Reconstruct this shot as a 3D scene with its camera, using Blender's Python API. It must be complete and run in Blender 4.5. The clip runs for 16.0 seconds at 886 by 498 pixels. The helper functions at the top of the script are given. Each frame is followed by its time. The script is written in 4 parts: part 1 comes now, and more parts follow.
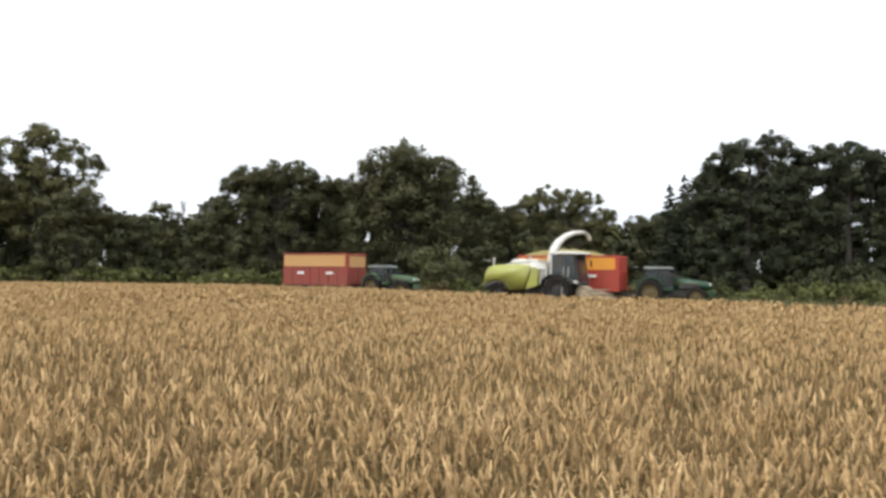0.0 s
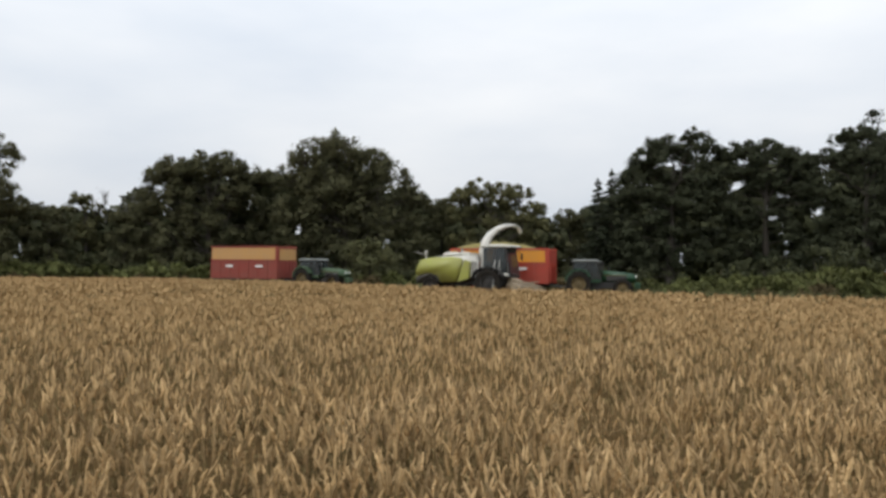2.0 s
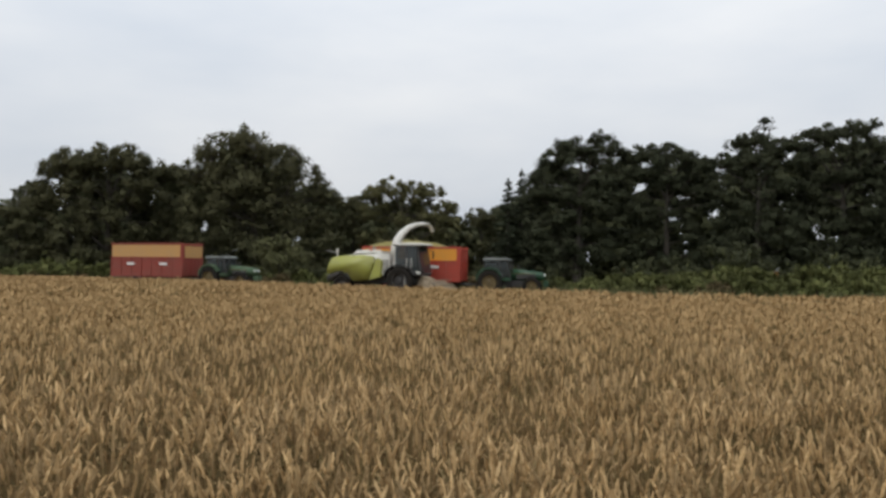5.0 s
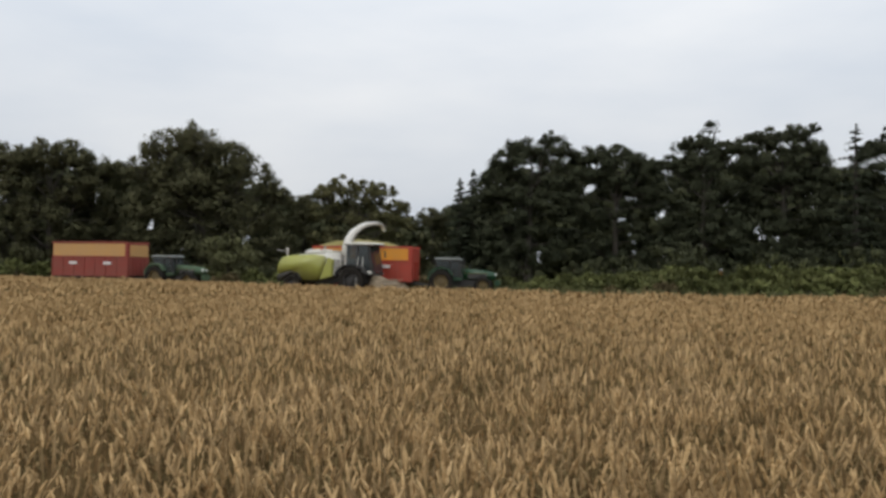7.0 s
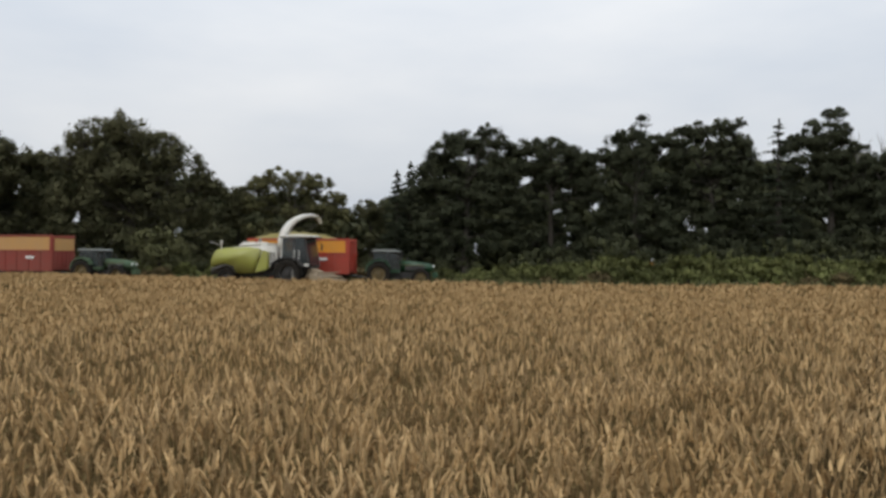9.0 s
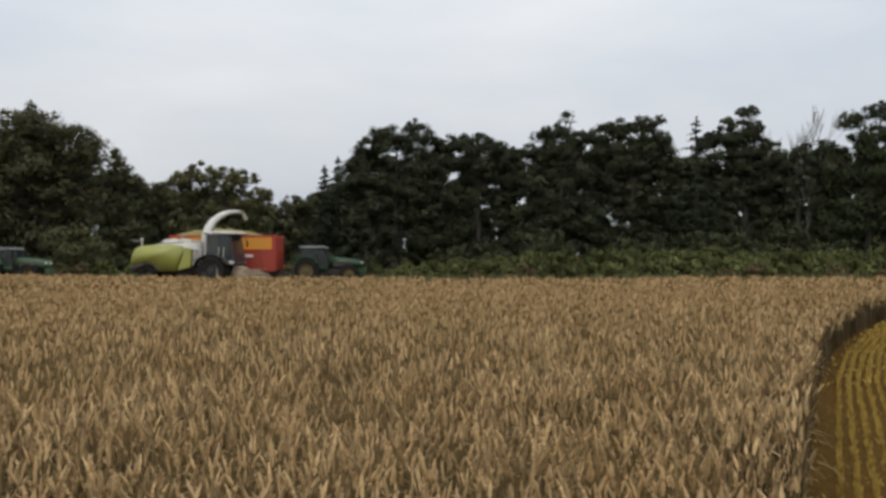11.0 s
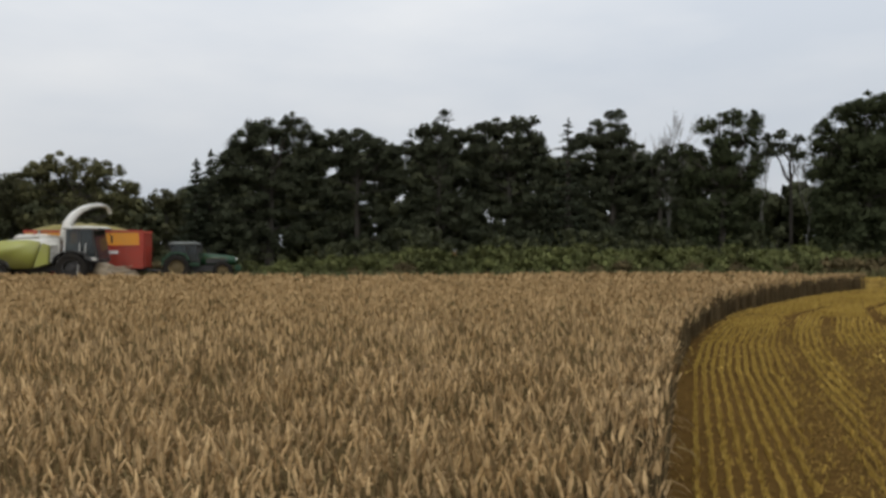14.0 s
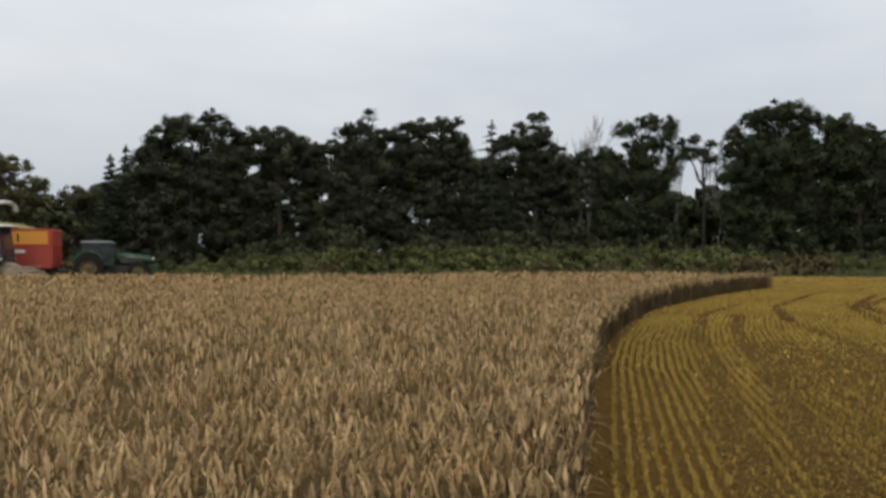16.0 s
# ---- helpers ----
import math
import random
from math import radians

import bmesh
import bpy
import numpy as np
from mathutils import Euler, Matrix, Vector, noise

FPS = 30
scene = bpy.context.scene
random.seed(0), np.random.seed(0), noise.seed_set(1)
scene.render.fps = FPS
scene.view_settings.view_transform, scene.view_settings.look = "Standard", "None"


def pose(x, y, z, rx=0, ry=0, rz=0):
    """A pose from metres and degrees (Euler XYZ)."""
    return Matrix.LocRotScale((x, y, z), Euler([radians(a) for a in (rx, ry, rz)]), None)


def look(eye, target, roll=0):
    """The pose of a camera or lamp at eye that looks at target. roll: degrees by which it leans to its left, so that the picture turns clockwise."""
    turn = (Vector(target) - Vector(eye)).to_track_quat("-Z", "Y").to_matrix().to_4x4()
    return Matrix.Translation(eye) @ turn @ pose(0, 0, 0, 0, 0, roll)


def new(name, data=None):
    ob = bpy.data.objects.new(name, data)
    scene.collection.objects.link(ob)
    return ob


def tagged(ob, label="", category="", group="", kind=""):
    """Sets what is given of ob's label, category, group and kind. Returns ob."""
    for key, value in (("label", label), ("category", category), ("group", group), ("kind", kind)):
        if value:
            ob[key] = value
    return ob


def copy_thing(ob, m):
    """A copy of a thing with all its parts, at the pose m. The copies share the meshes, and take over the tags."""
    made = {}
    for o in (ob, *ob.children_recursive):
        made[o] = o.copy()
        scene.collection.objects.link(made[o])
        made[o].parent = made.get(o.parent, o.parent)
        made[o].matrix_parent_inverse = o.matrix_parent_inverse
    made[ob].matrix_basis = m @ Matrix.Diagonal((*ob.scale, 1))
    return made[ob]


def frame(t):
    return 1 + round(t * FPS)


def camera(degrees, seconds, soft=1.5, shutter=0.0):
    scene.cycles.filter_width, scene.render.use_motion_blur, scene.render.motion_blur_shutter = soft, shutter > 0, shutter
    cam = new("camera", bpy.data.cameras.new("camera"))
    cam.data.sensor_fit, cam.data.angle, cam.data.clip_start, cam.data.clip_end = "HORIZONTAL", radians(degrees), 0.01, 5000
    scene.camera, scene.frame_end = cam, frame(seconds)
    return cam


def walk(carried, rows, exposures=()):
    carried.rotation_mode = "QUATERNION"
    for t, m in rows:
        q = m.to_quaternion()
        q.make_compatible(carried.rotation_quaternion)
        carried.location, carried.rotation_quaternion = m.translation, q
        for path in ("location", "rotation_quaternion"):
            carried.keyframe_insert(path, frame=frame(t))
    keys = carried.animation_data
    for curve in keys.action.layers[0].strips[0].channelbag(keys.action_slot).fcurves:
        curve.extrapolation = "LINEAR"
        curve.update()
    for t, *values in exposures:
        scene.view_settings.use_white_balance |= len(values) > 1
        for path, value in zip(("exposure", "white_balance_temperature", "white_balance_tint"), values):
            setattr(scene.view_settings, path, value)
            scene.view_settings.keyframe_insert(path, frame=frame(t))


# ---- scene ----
cam = camera(59.83, 16.0, soft=3.1)

# The camera stands at the crop's cut edge, 1.95 m up, and turns to the right: seconds, heading, tilt, lean.
EYE = (0.0, 0.0, 1.95)
TURNS = [
    (0.0, -15.20, 1.85, 0.65), (0.5, -14.24, 1.60, 0.46), (1.0, -13.04, 1.65, 0.52), (1.5, -11.07, 1.61, 0.57),
    (2.0, -10.14, 1.37, 0.51), (2.5, -9.12, 0.77, 0.56), (3.0, -7.68, 1.11, 0.45), (3.5, -6.75, 1.23, 0.50),
    (4.0, -5.63, 1.29, 0.58), (6.5, -0.92, 1.29, 0.67), (7.0, 0.00, 1.32, 0.70), (7.5, 0.83, 1.30, 0.67),
    (8.0, 2.08, 1.27, 0.55), (8.5, 3.42, 1.05, 0.40), (9.0, 4.65, 0.76, 0.34), (11.5, 11.02, 0.41, -0.18),
    (12.0, 12.17, 0.39, -0.06), (12.5, 14.18, 0.34, 0.00), (13.0, 15.44, 0.32, -0.03), (13.5, 17.19, 0.39, 0.03),
    (14.0, 18.97, 0.14, -0.15), (14.5, 20.67, 0.06, -0.28), (15.0, 21.75, -0.17, -0.29), (15.5, 23.03, 0.13, -0.13),
    (16.0, 24.59, 0.13, -0.02)]


def turned(heading, tilt, lean):
    a, e = radians(heading), radians(tilt)
    way = Vector((math.sin(a) * math.cos(e), math.cos(a) * math.cos(e), math.sin(e)))
    return look(EYE, Vector(EYE) + way * 10, lean)


walk(cam, [(t, turned(h, e, r)) for t, h, e, r in TURNS],
     exposures=[(0.0, 0.78), (0.5, 0.74), (1.0, 0.42), (1.5, 0.30), (2.0, 0.08), (2.5, -0.16), (3.0, -0.20), (3.5, -0.14), (4.0, -0.09), (9.0, -0.10), (12.5, -0.20), (16.0, -0.20)])

# ---- world: an overcast sky ----
world = bpy.data.worlds.new("overcast_sky")
scene.world = world
world.use_nodes = True
wn, wl = world.node_tree.nodes, world.node_tree.links
wn.clear()


def wnode(kind, **values):
    n = wn.new(kind)
    for k, v in values.items():
        n.inputs[k].default_value = v
    return n


sky = wn.new("ShaderNodeTexSky")
sky.sky_type, sky.sun_disc = "NISHITA", False
sky.sun_elevation, sky.sun_rotation = radians(48), radians(200)
sky.air_density, sky.dust_density = 1.0, 4.0
coord = wn.new("ShaderNodeTexCoord")
split = wn.new("ShaderNodeSeparateXYZ")
wl.new(coord.outputs["Generated"], split.inputs[0])
flat = wn.new("ShaderNodeMapping")
flat.inputs["Scale"].default_value = (1.0, 1.0, 3.2)
wl.new(coord.outputs["Generated"], flat.inputs[0])
clouds = wnode("ShaderNodeTexNoise", Scale=2.1, Detail=5.0, Roughness=0.5)
wl.new(flat.outputs[0], clouds.inputs["Vector"])
tone = wn.new("ShaderNodeValToRGB")
tone.color_ramp.elements[0].position, tone.color_ramp.elements[0].color = 0.32, (0.70, 0.755, 0.83, 1)
tone.color_ramp.elements[1].position, tone.color_ramp.elements[1].color = 0.68, (0.89, 0.91, 0.935, 1)
wl.new(clouds.outputs["Fac"], tone.inputs[0])
# a cloud deck grows brighter towards the zenith
rise = wn.new("ShaderNodeMapRange")
rise.inputs["From Min"].default_value, rise.inputs["From Max"].default_value = 0.0, 1.0
rise.inputs["To Min"].default_value, rise.inputs["To Max"].default_value = 0.875, 1.95
wl.new(split.outputs[2], rise.inputs["Value"])
deck = wn.new("ShaderNodeVectorMath")
deck.operation = "SCALE"
wl.new(tone.outputs[0], deck.inputs[0])
wl.new(rise.outputs[0], deck.inputs["Scale"])
thin = wn.new("ShaderNodeVectorMath")
thin.operation = "SCALE"
thin.inputs["Scale"].default_value = 0.06
wl.new(sky.outputs[0], thin.inputs[0])
blend = wn.new("ShaderNodeMixRGB")
blend.inputs[0].default_value = 0.93
wl.new(thin.outputs[0], blend.inputs[1])
wl.new(deck.outputs[0], blend.inputs[2])
back = wnode("ShaderNodeBackground", Strength=0.95)
wl.new(blend.outputs[0], back.inputs[0])
wl.new(back.outputs[0], wn.new("ShaderNodeOutputWorld").inputs[0])

sun = new("sun", bpy.data.lights.new("sun", "SUN"))
sun.data.energy, sun.data.angle, sun.data.color = 0.7, radians(25), (1.0, 0.96, 0.9)
sun.matrix_world = pose(0, 0, 40, 42, 0, -20)


# ---- materials ----
def material(name, colour, other=None, rough=0.8, metal=0.0, fine=0.0, coarse=0.0, bump=0.0, island=0.0, piece=0.0, stretch=(1, 1, 1),
             coat=0.0, sheen=0.5):
    """A paint, plant or soil: two colours mixed by noise at two scales (per metre), with varied brightness per island or object."""
    m = bpy.data.materials.new(name)
    m.use_nodes = True
    nt, b = m.node_tree, m.node_tree.nodes["Principled BSDF"]
    other = other or [c * 0.75 for c in colour]
    where = nt.nodes.new("ShaderNodeTexCoord")
    spread = nt.nodes.new("ShaderNodeMapping")
    spread.inputs["Scale"].default_value = stretch
    nt.links.new(where.outputs["Object"], spread.inputs[0])
    factor = None
    for k, (scale, share) in enumerate(((coarse, 1.0), (fine, 0.5))):
        if not scale:
            continue
        n = nt.nodes.new("ShaderNodeTexNoise")
        n.inputs["Scale"].default_value, n.inputs["Detail"].default_value = scale, 4.0
        nt.links.new(spread.outputs[0], n.inputs["Vector"])
        r = nt.nodes.new("ShaderNodeMapRange")
        r.inputs["From Min"].default_value, r.inputs["From Max"].default_value = 0.32, 0.68
        nt.links.new(n.outputs["Fac"], r.inputs["Value"])
        if factor is None:
            factor = r.outputs[0]
        else:
            a = nt.nodes.new("ShaderNodeMix")
            a.inputs[0].default_value = share
            nt.links.new(factor, a.inputs[2])
            nt.links.new(r.outputs[0], a.inputs[3])
            factor = a.outputs[0]
        last = n
    mix = nt.nodes.new("ShaderNodeMixRGB")
    mix.inputs[1].default_value, mix.inputs[2].default_value = (*colour, 1), (*other, 1)
    if factor is None:
        mix.inputs[0].default_value = 0.0
    else:
        nt.links.new(factor, mix.inputs[0])
    out = mix.outputs[0]
    for amount, kind, socket in ((island, "ShaderNodeNewGeometry", "Random Per Island"), (piece, "ShaderNodeObjectInfo", "Random")):
        if amount:
            g = nt.nodes.new(kind)
            r = nt.nodes.new("ShaderNodeMapRange")
            r.inputs["To Min"].default_value, r.inputs["To Max"].default_value = 1 - amount, 1 + amount
            nt.links.new(g.outputs[socket], r.inputs["Value"])
            s = nt.nodes.new("ShaderNodeVectorMath")
            s.operation = "SCALE"
            nt.links.new(out, s.inputs[0])
            nt.links.new(r.outputs[0], s.inputs["Scale"])
            out = s.outputs[0]
    nt.links.new(out, b.inputs["Base Color"])
    b.inputs["Roughness"].default_value, b.inputs["Metallic"].default_value = rough, metal
    b.inputs["Coat Weight"].default_value = coat
    b.inputs["Specular IOR Level"].default_value = sheen
    if bump and factor is not None:
        u = nt.nodes.new("ShaderNodeBump")
        u.inputs["Strength"].default_value, u.inputs["Distance"].default_value = bump, 0.02
        nt.links.new(last.outputs["Fac"], u.inputs["Height"])
        nt.links.new(u.outputs[0], b.inputs["Normal"])
    return m


EAR = material("ripe_ear", (0.50, 0.352, 0.185), (0.275, 0.176, 0.074), rough=0.8, fine=60, coarse=0.8, island=0.5, sheen=0.08)
FAR_EAR = material("ripe_ears_in_tufts", (0.44, 0.298, 0.146), (0.375, 0.248, 0.116), rough=0.85, fine=9, coarse=0.3, island=0.07, sheen=0.05)
STALK = material("dry_stalk", (0.235, 0.172, 0.08), (0.13, 0.098, 0.045), rough=0.9, fine=30, coarse=0.5, island=0.35, sheen=0.05)
# Brown-grey lower stems, darkened further to hold the cut face's shade.
LOWER_STALK = material("shade_toned_lower_stalk", (0.125, 0.092, 0.048), (0.065, 0.048, 0.026), rough=0.95, fine=30, coarse=0.6, island=0.4, sheen=0.03)
# Dark brown that carries the shade inside the crop for the filler slab.
INNER = material("crop_shade_slab", (0.125, 0.08, 0.036), (0.075, 0.05, 0.023), rough=1.0, sheen=0.0, fine=40, coarse=3, bump=0.5, stretch=(1, 1, 0.15))
SOIL = material("stubble_soil", (0.118, 0.068, 0.021), (0.060, 0.034, 0.011), rough=1.0, fine=9, coarse=0.4, bump=0.8, sheen=0.0)
STRAW = material("stubble_straw", (0.46, 0.318, 0.075), (0.30, 0.196, 0.044), rough=0.85, fine=12, coarse=0.3, island=0.35, sheen=0.1)
LITTER = material("chopped_straw", (0.25, 0.16, 0.042), (0.12, 0.07, 0.02), rough=0.95, coarse=0.6, fine=20, island=0.45, sheen=0.05)
VERGE = material("verge_earth", (0.04, 0.05, 0.017), (0.06, 0.056, 0.022), rough=1.0, sheen=0.0, fine=5, coarse=0.3, bump=0.6)
GRASS = material("rough_grass", (0.07, 0.085, 0.025), (0.12, 0.105, 0.042), rough=0.8, coarse=0.25, fine=4, island=0.35)
BARK = material("bark", (0.07, 0.058, 0.046), (0.036, 0.031, 0.025), rough=0.95, fine=14, coarse=2, bump=0.8, stretch=(1, 1, 0.3))
GREY_TWIG = material("bare_grey_wood", (0.25, 0.235, 0.21), (0.16, 0.148, 0.13), rough=0.9, fine=10, coarse=1)
PINE = material("pine_needles", (0.042, 0.050, 0.028), (0.060, 0.064, 0.036), rough=0.75, coarse=0.35, fine=3, island=0.08, sheen=0.12)
SPRUCE = material("spruce_needles", (0.034, 0.043, 0.026), (0.050, 0.056, 0.032), rough=0.75, coarse=0.4, fine=3, island=0.08, sheen=0.12)
OAK = material("oak_leaves", (0.072, 0.074, 0.037), (0.10, 0.094, 0.046), rough=0.7, coarse=0.3, fine=3, island=0.08, sheen=0.12)
ASH = material("ash_leaves", (0.092, 0.092, 0.040), (0.128, 0.118, 0.052), rough=0.7, coarse=0.3, fine=3, island=0.08, sheen=0.12)
SHRUB = material("shrub_leaves", (0.092, 0.110, 0.035), (0.14, 0.136, 0.052), rough=0.8, coarse=0.35, fine=4, island=0.2, piece=0.3, sheen=0.1)
WEEDS = material("dry_weed_stems", (0.15, 0.11, 0.055), (0.085, 0.075, 0.034), rough=0.9, coarse=0.4, fine=4, island=0.3, piece=0.25, sheen=0.1)
# Deep green broadleaf colour, darker than OAK to carry the right-hand crowns' shade.
SHADED_BROADLEAF = material("shaded_broadleaf_leaves", (0.040, 0.050, 0.023), (0.058, 0.066, 0.030), rough=0.8, coarse=0.3, fine=3, island=0.08, sheen=0.12)
WILLOW = material("willow_leaves", (0.105, 0.11, 0.048), (0.14, 0.135, 0.065), rough=0.8, coarse=0.3, fine=3, island=0.2, sheen=0.12)
# Darker copy of the shrub leaves, with the wood's shade in its colour.
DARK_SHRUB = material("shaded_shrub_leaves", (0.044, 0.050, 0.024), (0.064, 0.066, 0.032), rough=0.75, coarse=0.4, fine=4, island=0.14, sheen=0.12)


# ---- mesh helpers ----
def mesh_of(name, verts, faces, mats, index=None, smooth=False):
    """A mesh from arrays of corners and of four-cornered faces."""
    v, f = np.asarray(verts, np.float32), np.asarray(faces, np.int32)
    me = bpy.data.meshes.new(name)
    me.vertices.add(len(v))
    me.vertices.foreach_set("co", v.ravel())
    me.loops.add(f.size)
    me.loops.foreach_set("vertex_index", f.ravel())
    me.polygons.add(len(f))
    me.polygons.foreach_set("loop_start", np.arange(0, f.size, f.shape[1], dtype=np.int32))
    for m in mats:
        me.materials.append(m)
    if index is not None:
        me.polygons.foreach_set("material_index", np.asarray(index, np.int32))
    me.polygons.foreach_set("use_smooth", np.full(len(f), smooth))
    me.update(calc_edges=True)
    me.validate()
    return me


def polar(az, r, z=0.0):
    return Vector((math.sin(radians(az)) * r, math.cos(radians(az)) * r, z))


def scatter(template, places, spins, sizes):
    """Repeats a template (corners, faces, slots) at many places, turned about z and scaled."""
    tv, tf, ti = template
    tv = np.asarray(tv, np.float64)
    c, s = np.cos(spins)[:, None], np.sin(spins)[:, None]
    k = sizes[:, None]
    x, y, z = tv[:, 0], tv[:, 1], tv[:, 2]
    v = np.stack([(x * c - y * s) * k + places[:, :1], (x * s + y * c) * k + places[:, 1:2], z * k + places[:, 2:3]], -1)
    n = len(places)
    f = (np.asarray(tf)[None] + (np.arange(n) * len(tv))[:, None, None]).reshape(-1, 4)
    return v.reshape(-1, 3), f, np.tile(np.asarray(ti), n)


def gather(pieces):
    vs, fs, ids, at = [], [], [], 0
    for v, f, i in pieces:
        vs.append(v), fs.append(f + at), ids.append(i)
        at += len(v)
    return np.concatenate(vs), np.concatenate(fs), np.concatenate(ids)


def tube(points, radii, sides, slot=0):
    """A tapered tube along points, as (corners, faces, slots)."""
    p = np.asarray(points, float)
    d = np.gradient(p, axis=0)
    d /= np.linalg.norm(d, axis=1)[:, None] + 1e-9
    ref = np.where(np.abs(d[:, 2:3]) > 0.9, [[1.0, 0, 0]], [[0, 0, 1.0]])
    a = np.cross(d, ref)
    a /= np.linalg.norm(a, axis=1)[:, None]
    b = np.cross(d, a)
    w = np.arange(sides) * 2 * np.pi / sides
    ring = a[:, None] * np.cos(w)[None, :, None] + b[:, None] * np.sin(w)[None, :, None]
    v = (p[:, None] + ring * np.asarray(radii)[:, None, None]).reshape(-1, 3)
    f = [(i * sides + j, i * sides + (j + 1) % sides, (i + 1) * sides + (j + 1) % sides, (i + 1) * sides + j)
         for i in range(len(p) - 1) for j in range(sides)]
    return v, np.array(f), np.full(len(f), slot)


def ribbon(points, widths, side, slot=0):
    p, s = np.asarray(points, float), np.asarray(side, float)
    w = np.asarray(widths)[:, None]
    v = np.stack([p - s * w, p + s * w], 1).reshape(-1, 3)
    f = [(2 * i, 2 * i + 1, 2 * i + 3, 2 * i + 2) for i in range(len(p) - 1)]
    return v, np.array(f), np.full(len(f), slot)


def inside(poly, x, y):
    hit = np.zeros(len(x), bool)
    for (x1, y1), (x2, y2) in zip(poly, poly[1:] + poly[:1]):
        cross = (y1 > y) != (y2 > y)
        hit ^= cross & (x < (x2 - x1) * (y - y1) / (y2 - y1 + 1e-12) + x1)
    return hit


def along(line, step):
    """Points at even steps along a line, with the unit way at each."""
    p = np.asarray(line, float)
    seg = np.linalg.norm(np.diff(p, axis=0), axis=1)
    s = np.concatenate([[0], np.cumsum(seg)])
    t = np.arange(0, s[-1], step)
    q = np.stack([np.interp(t, s, p[:, k]) for k in (0, 1)], -1)
    d = np.gradient(q, axis=0)
    return q, d / np.linalg.norm(d, axis=1)[:, None]


def part(name, bm, mat, parent, label="", smooth=False):
    """Links a bmesh as one mesh object under a thing or a part."""
    me = bpy.data.meshes.new(name)
    bm.to_mesh(me)
    bm.free()
    me.materials.append(mat)
    if smooth:
        for p in me.polygons:
            p.use_smooth = True
    ob = new(name, me)
    ob.parent = parent
    return tagged(ob, label)


def thing(name, m, label, category, group="", kind=""):
    ob = new(name)
    ob.matrix_world = m
    return tagged(ob, label, category, group, kind)


rng = np.random.default_rng(7)

# ---- ground, crop edge ----
# The cut edge of the crop, from behind the camera out to its far corner, then the far side of the crop back to the west.
EDGE = [(-2.3, -3.0), (2.06, 3.01), (3.89, 5.53), (5.61, 7.82), (7.78, 10.69), (10.02, 13.38), (12.57, 16.07),
        (16.0, 19.3), (19.4, 21.8), (23.94, 24.8), (28.4, 27.4), (32.2, 29.1)]
FAR_SIDE = [(44, 44.0), (38, 45.0), (30, 43.5), (22, 41.0), (14, 40.0), (4.5, 42.0), (-3.5, 45.0), (-8, 48.5), (-14, 52.5),
            (-22, 66.0), (-30, 76.0), (-45, 85.0), (-62, 90.0)]
CROP = EDGE + [tuple(polar(a, r)[:2]) for a, r in FAR_SIDE]
CROP_HEIGHT = 0.8

ground = new("ground", mesh_of("ground", [(-2500, -2500, 0), (2500, -2500, 0), (2500, 2500, 0), (-2500, 2500, 0)], [(0, 1, 2, 3)], [SOIL]))
tagged(ground, "brown soil and yellow straw of a cut field", "ground", kind="structure")


def strip(name, inner, outer, z, mat, label, category):
    """A flat band between two polar outlines."""
    v = [tuple(polar(a, r, z)) for a, r in inner] + [tuple(polar(a, r, z)) for a, r in outer]
    n = len(inner)
    f = [(i, i + 1, n + i + 1, n + i) for i in range(n - 1)]
    return tagged(new(name, mesh_of(name, v, f, [mat])), label, category, kind="structure")


VERGE_IN = [(-75, 98), (-60, 96), (-45, 91), (-30, 81), (-20, 71), (-12, 63), (-4, 57), (6, 53), (16, 51), (26, 53), (36, 57), (46, 62), (56, 66), (70, 72)]
strip("verge_ground", VERGE_IN, [(a, r + 260) for a, r in VERGE_IN], 0.02, VERGE, "dark green rough verge under the trees", "ground")


def verge_at(az):
    return float(np.interp(az, [a for a, r in VERGE_IN], [r for a, r in VERGE_IN]))


# ---- crop ----
def ear_template(rnd, rings, sides, leaf, foot=0.25, fat=1.0):
    """One plant: a stalk that bends over at the top, an ear with stepped spikelets, and dry leaves."""
    tall, lean, droop = rnd.uniform(0.64, 0.82), rnd.uniform(0.0, 0.08), rnd.uniform(0.05, 0.75)
    way = np.array([1.0, 0, 0])
    neck = np.array([lean, 0, tall - 0.06])
    stem = [np.array([0, 0, foot]), np.array([lean * 0.5, 0, 0.5]), neck]
    pieces = [tube(stem, [0.0032 * fat, 0.0028 * fat, 0.002 * fat], 3, 1)]
    long = rnd.uniform(0.085, 0.135)
    t = np.linspace(0, 1, rings)
    bend = droop * (0.45 + 0.55 * t)
    step = long / (rings - 1)
    pts = [neck]
    for k in range(1, rings):
        pts.append(pts[-1] + step * (way * np.sin(bend[k]) + np.array([0, 0, 1]) * np.cos(bend[k])))
    shape = np.sin(np.pi * np.clip(0.12 + 0.82 * t, 0, 1)) ** 0.6 * 0.0095 * fat
    shape *= np.where(np.arange(rings) % 2, 1.0, 0.72) if rings > 4 else 1.0
    pieces.append(tube(pts, shape, sides, 0))
    for turn in range(leaf):
        a = rnd.uniform(0, 6.28)
        out, up = np.array([np.cos(a), np.sin(a), 0]), rnd.uniform(0.35, 0.6)
        n = 4
        s = np.linspace(0, 1, n)
        l = rnd.uniform(0.14, 0.28)
        lp = [np.array([lean * 0.6, 0, up]) + out * l * q + np.array([0, 0, l * (0.9 * q - 1.15 * q * q)]) for q in s]
        pieces.append(ribbon(lp, 0.0055 * fat * np.array([0.7, 1, 0.8, 0.1]), np.cross(out, [0, 0, 1]), 0 if turn == 0 and rings > 4 else 1))
    return gather(pieces)


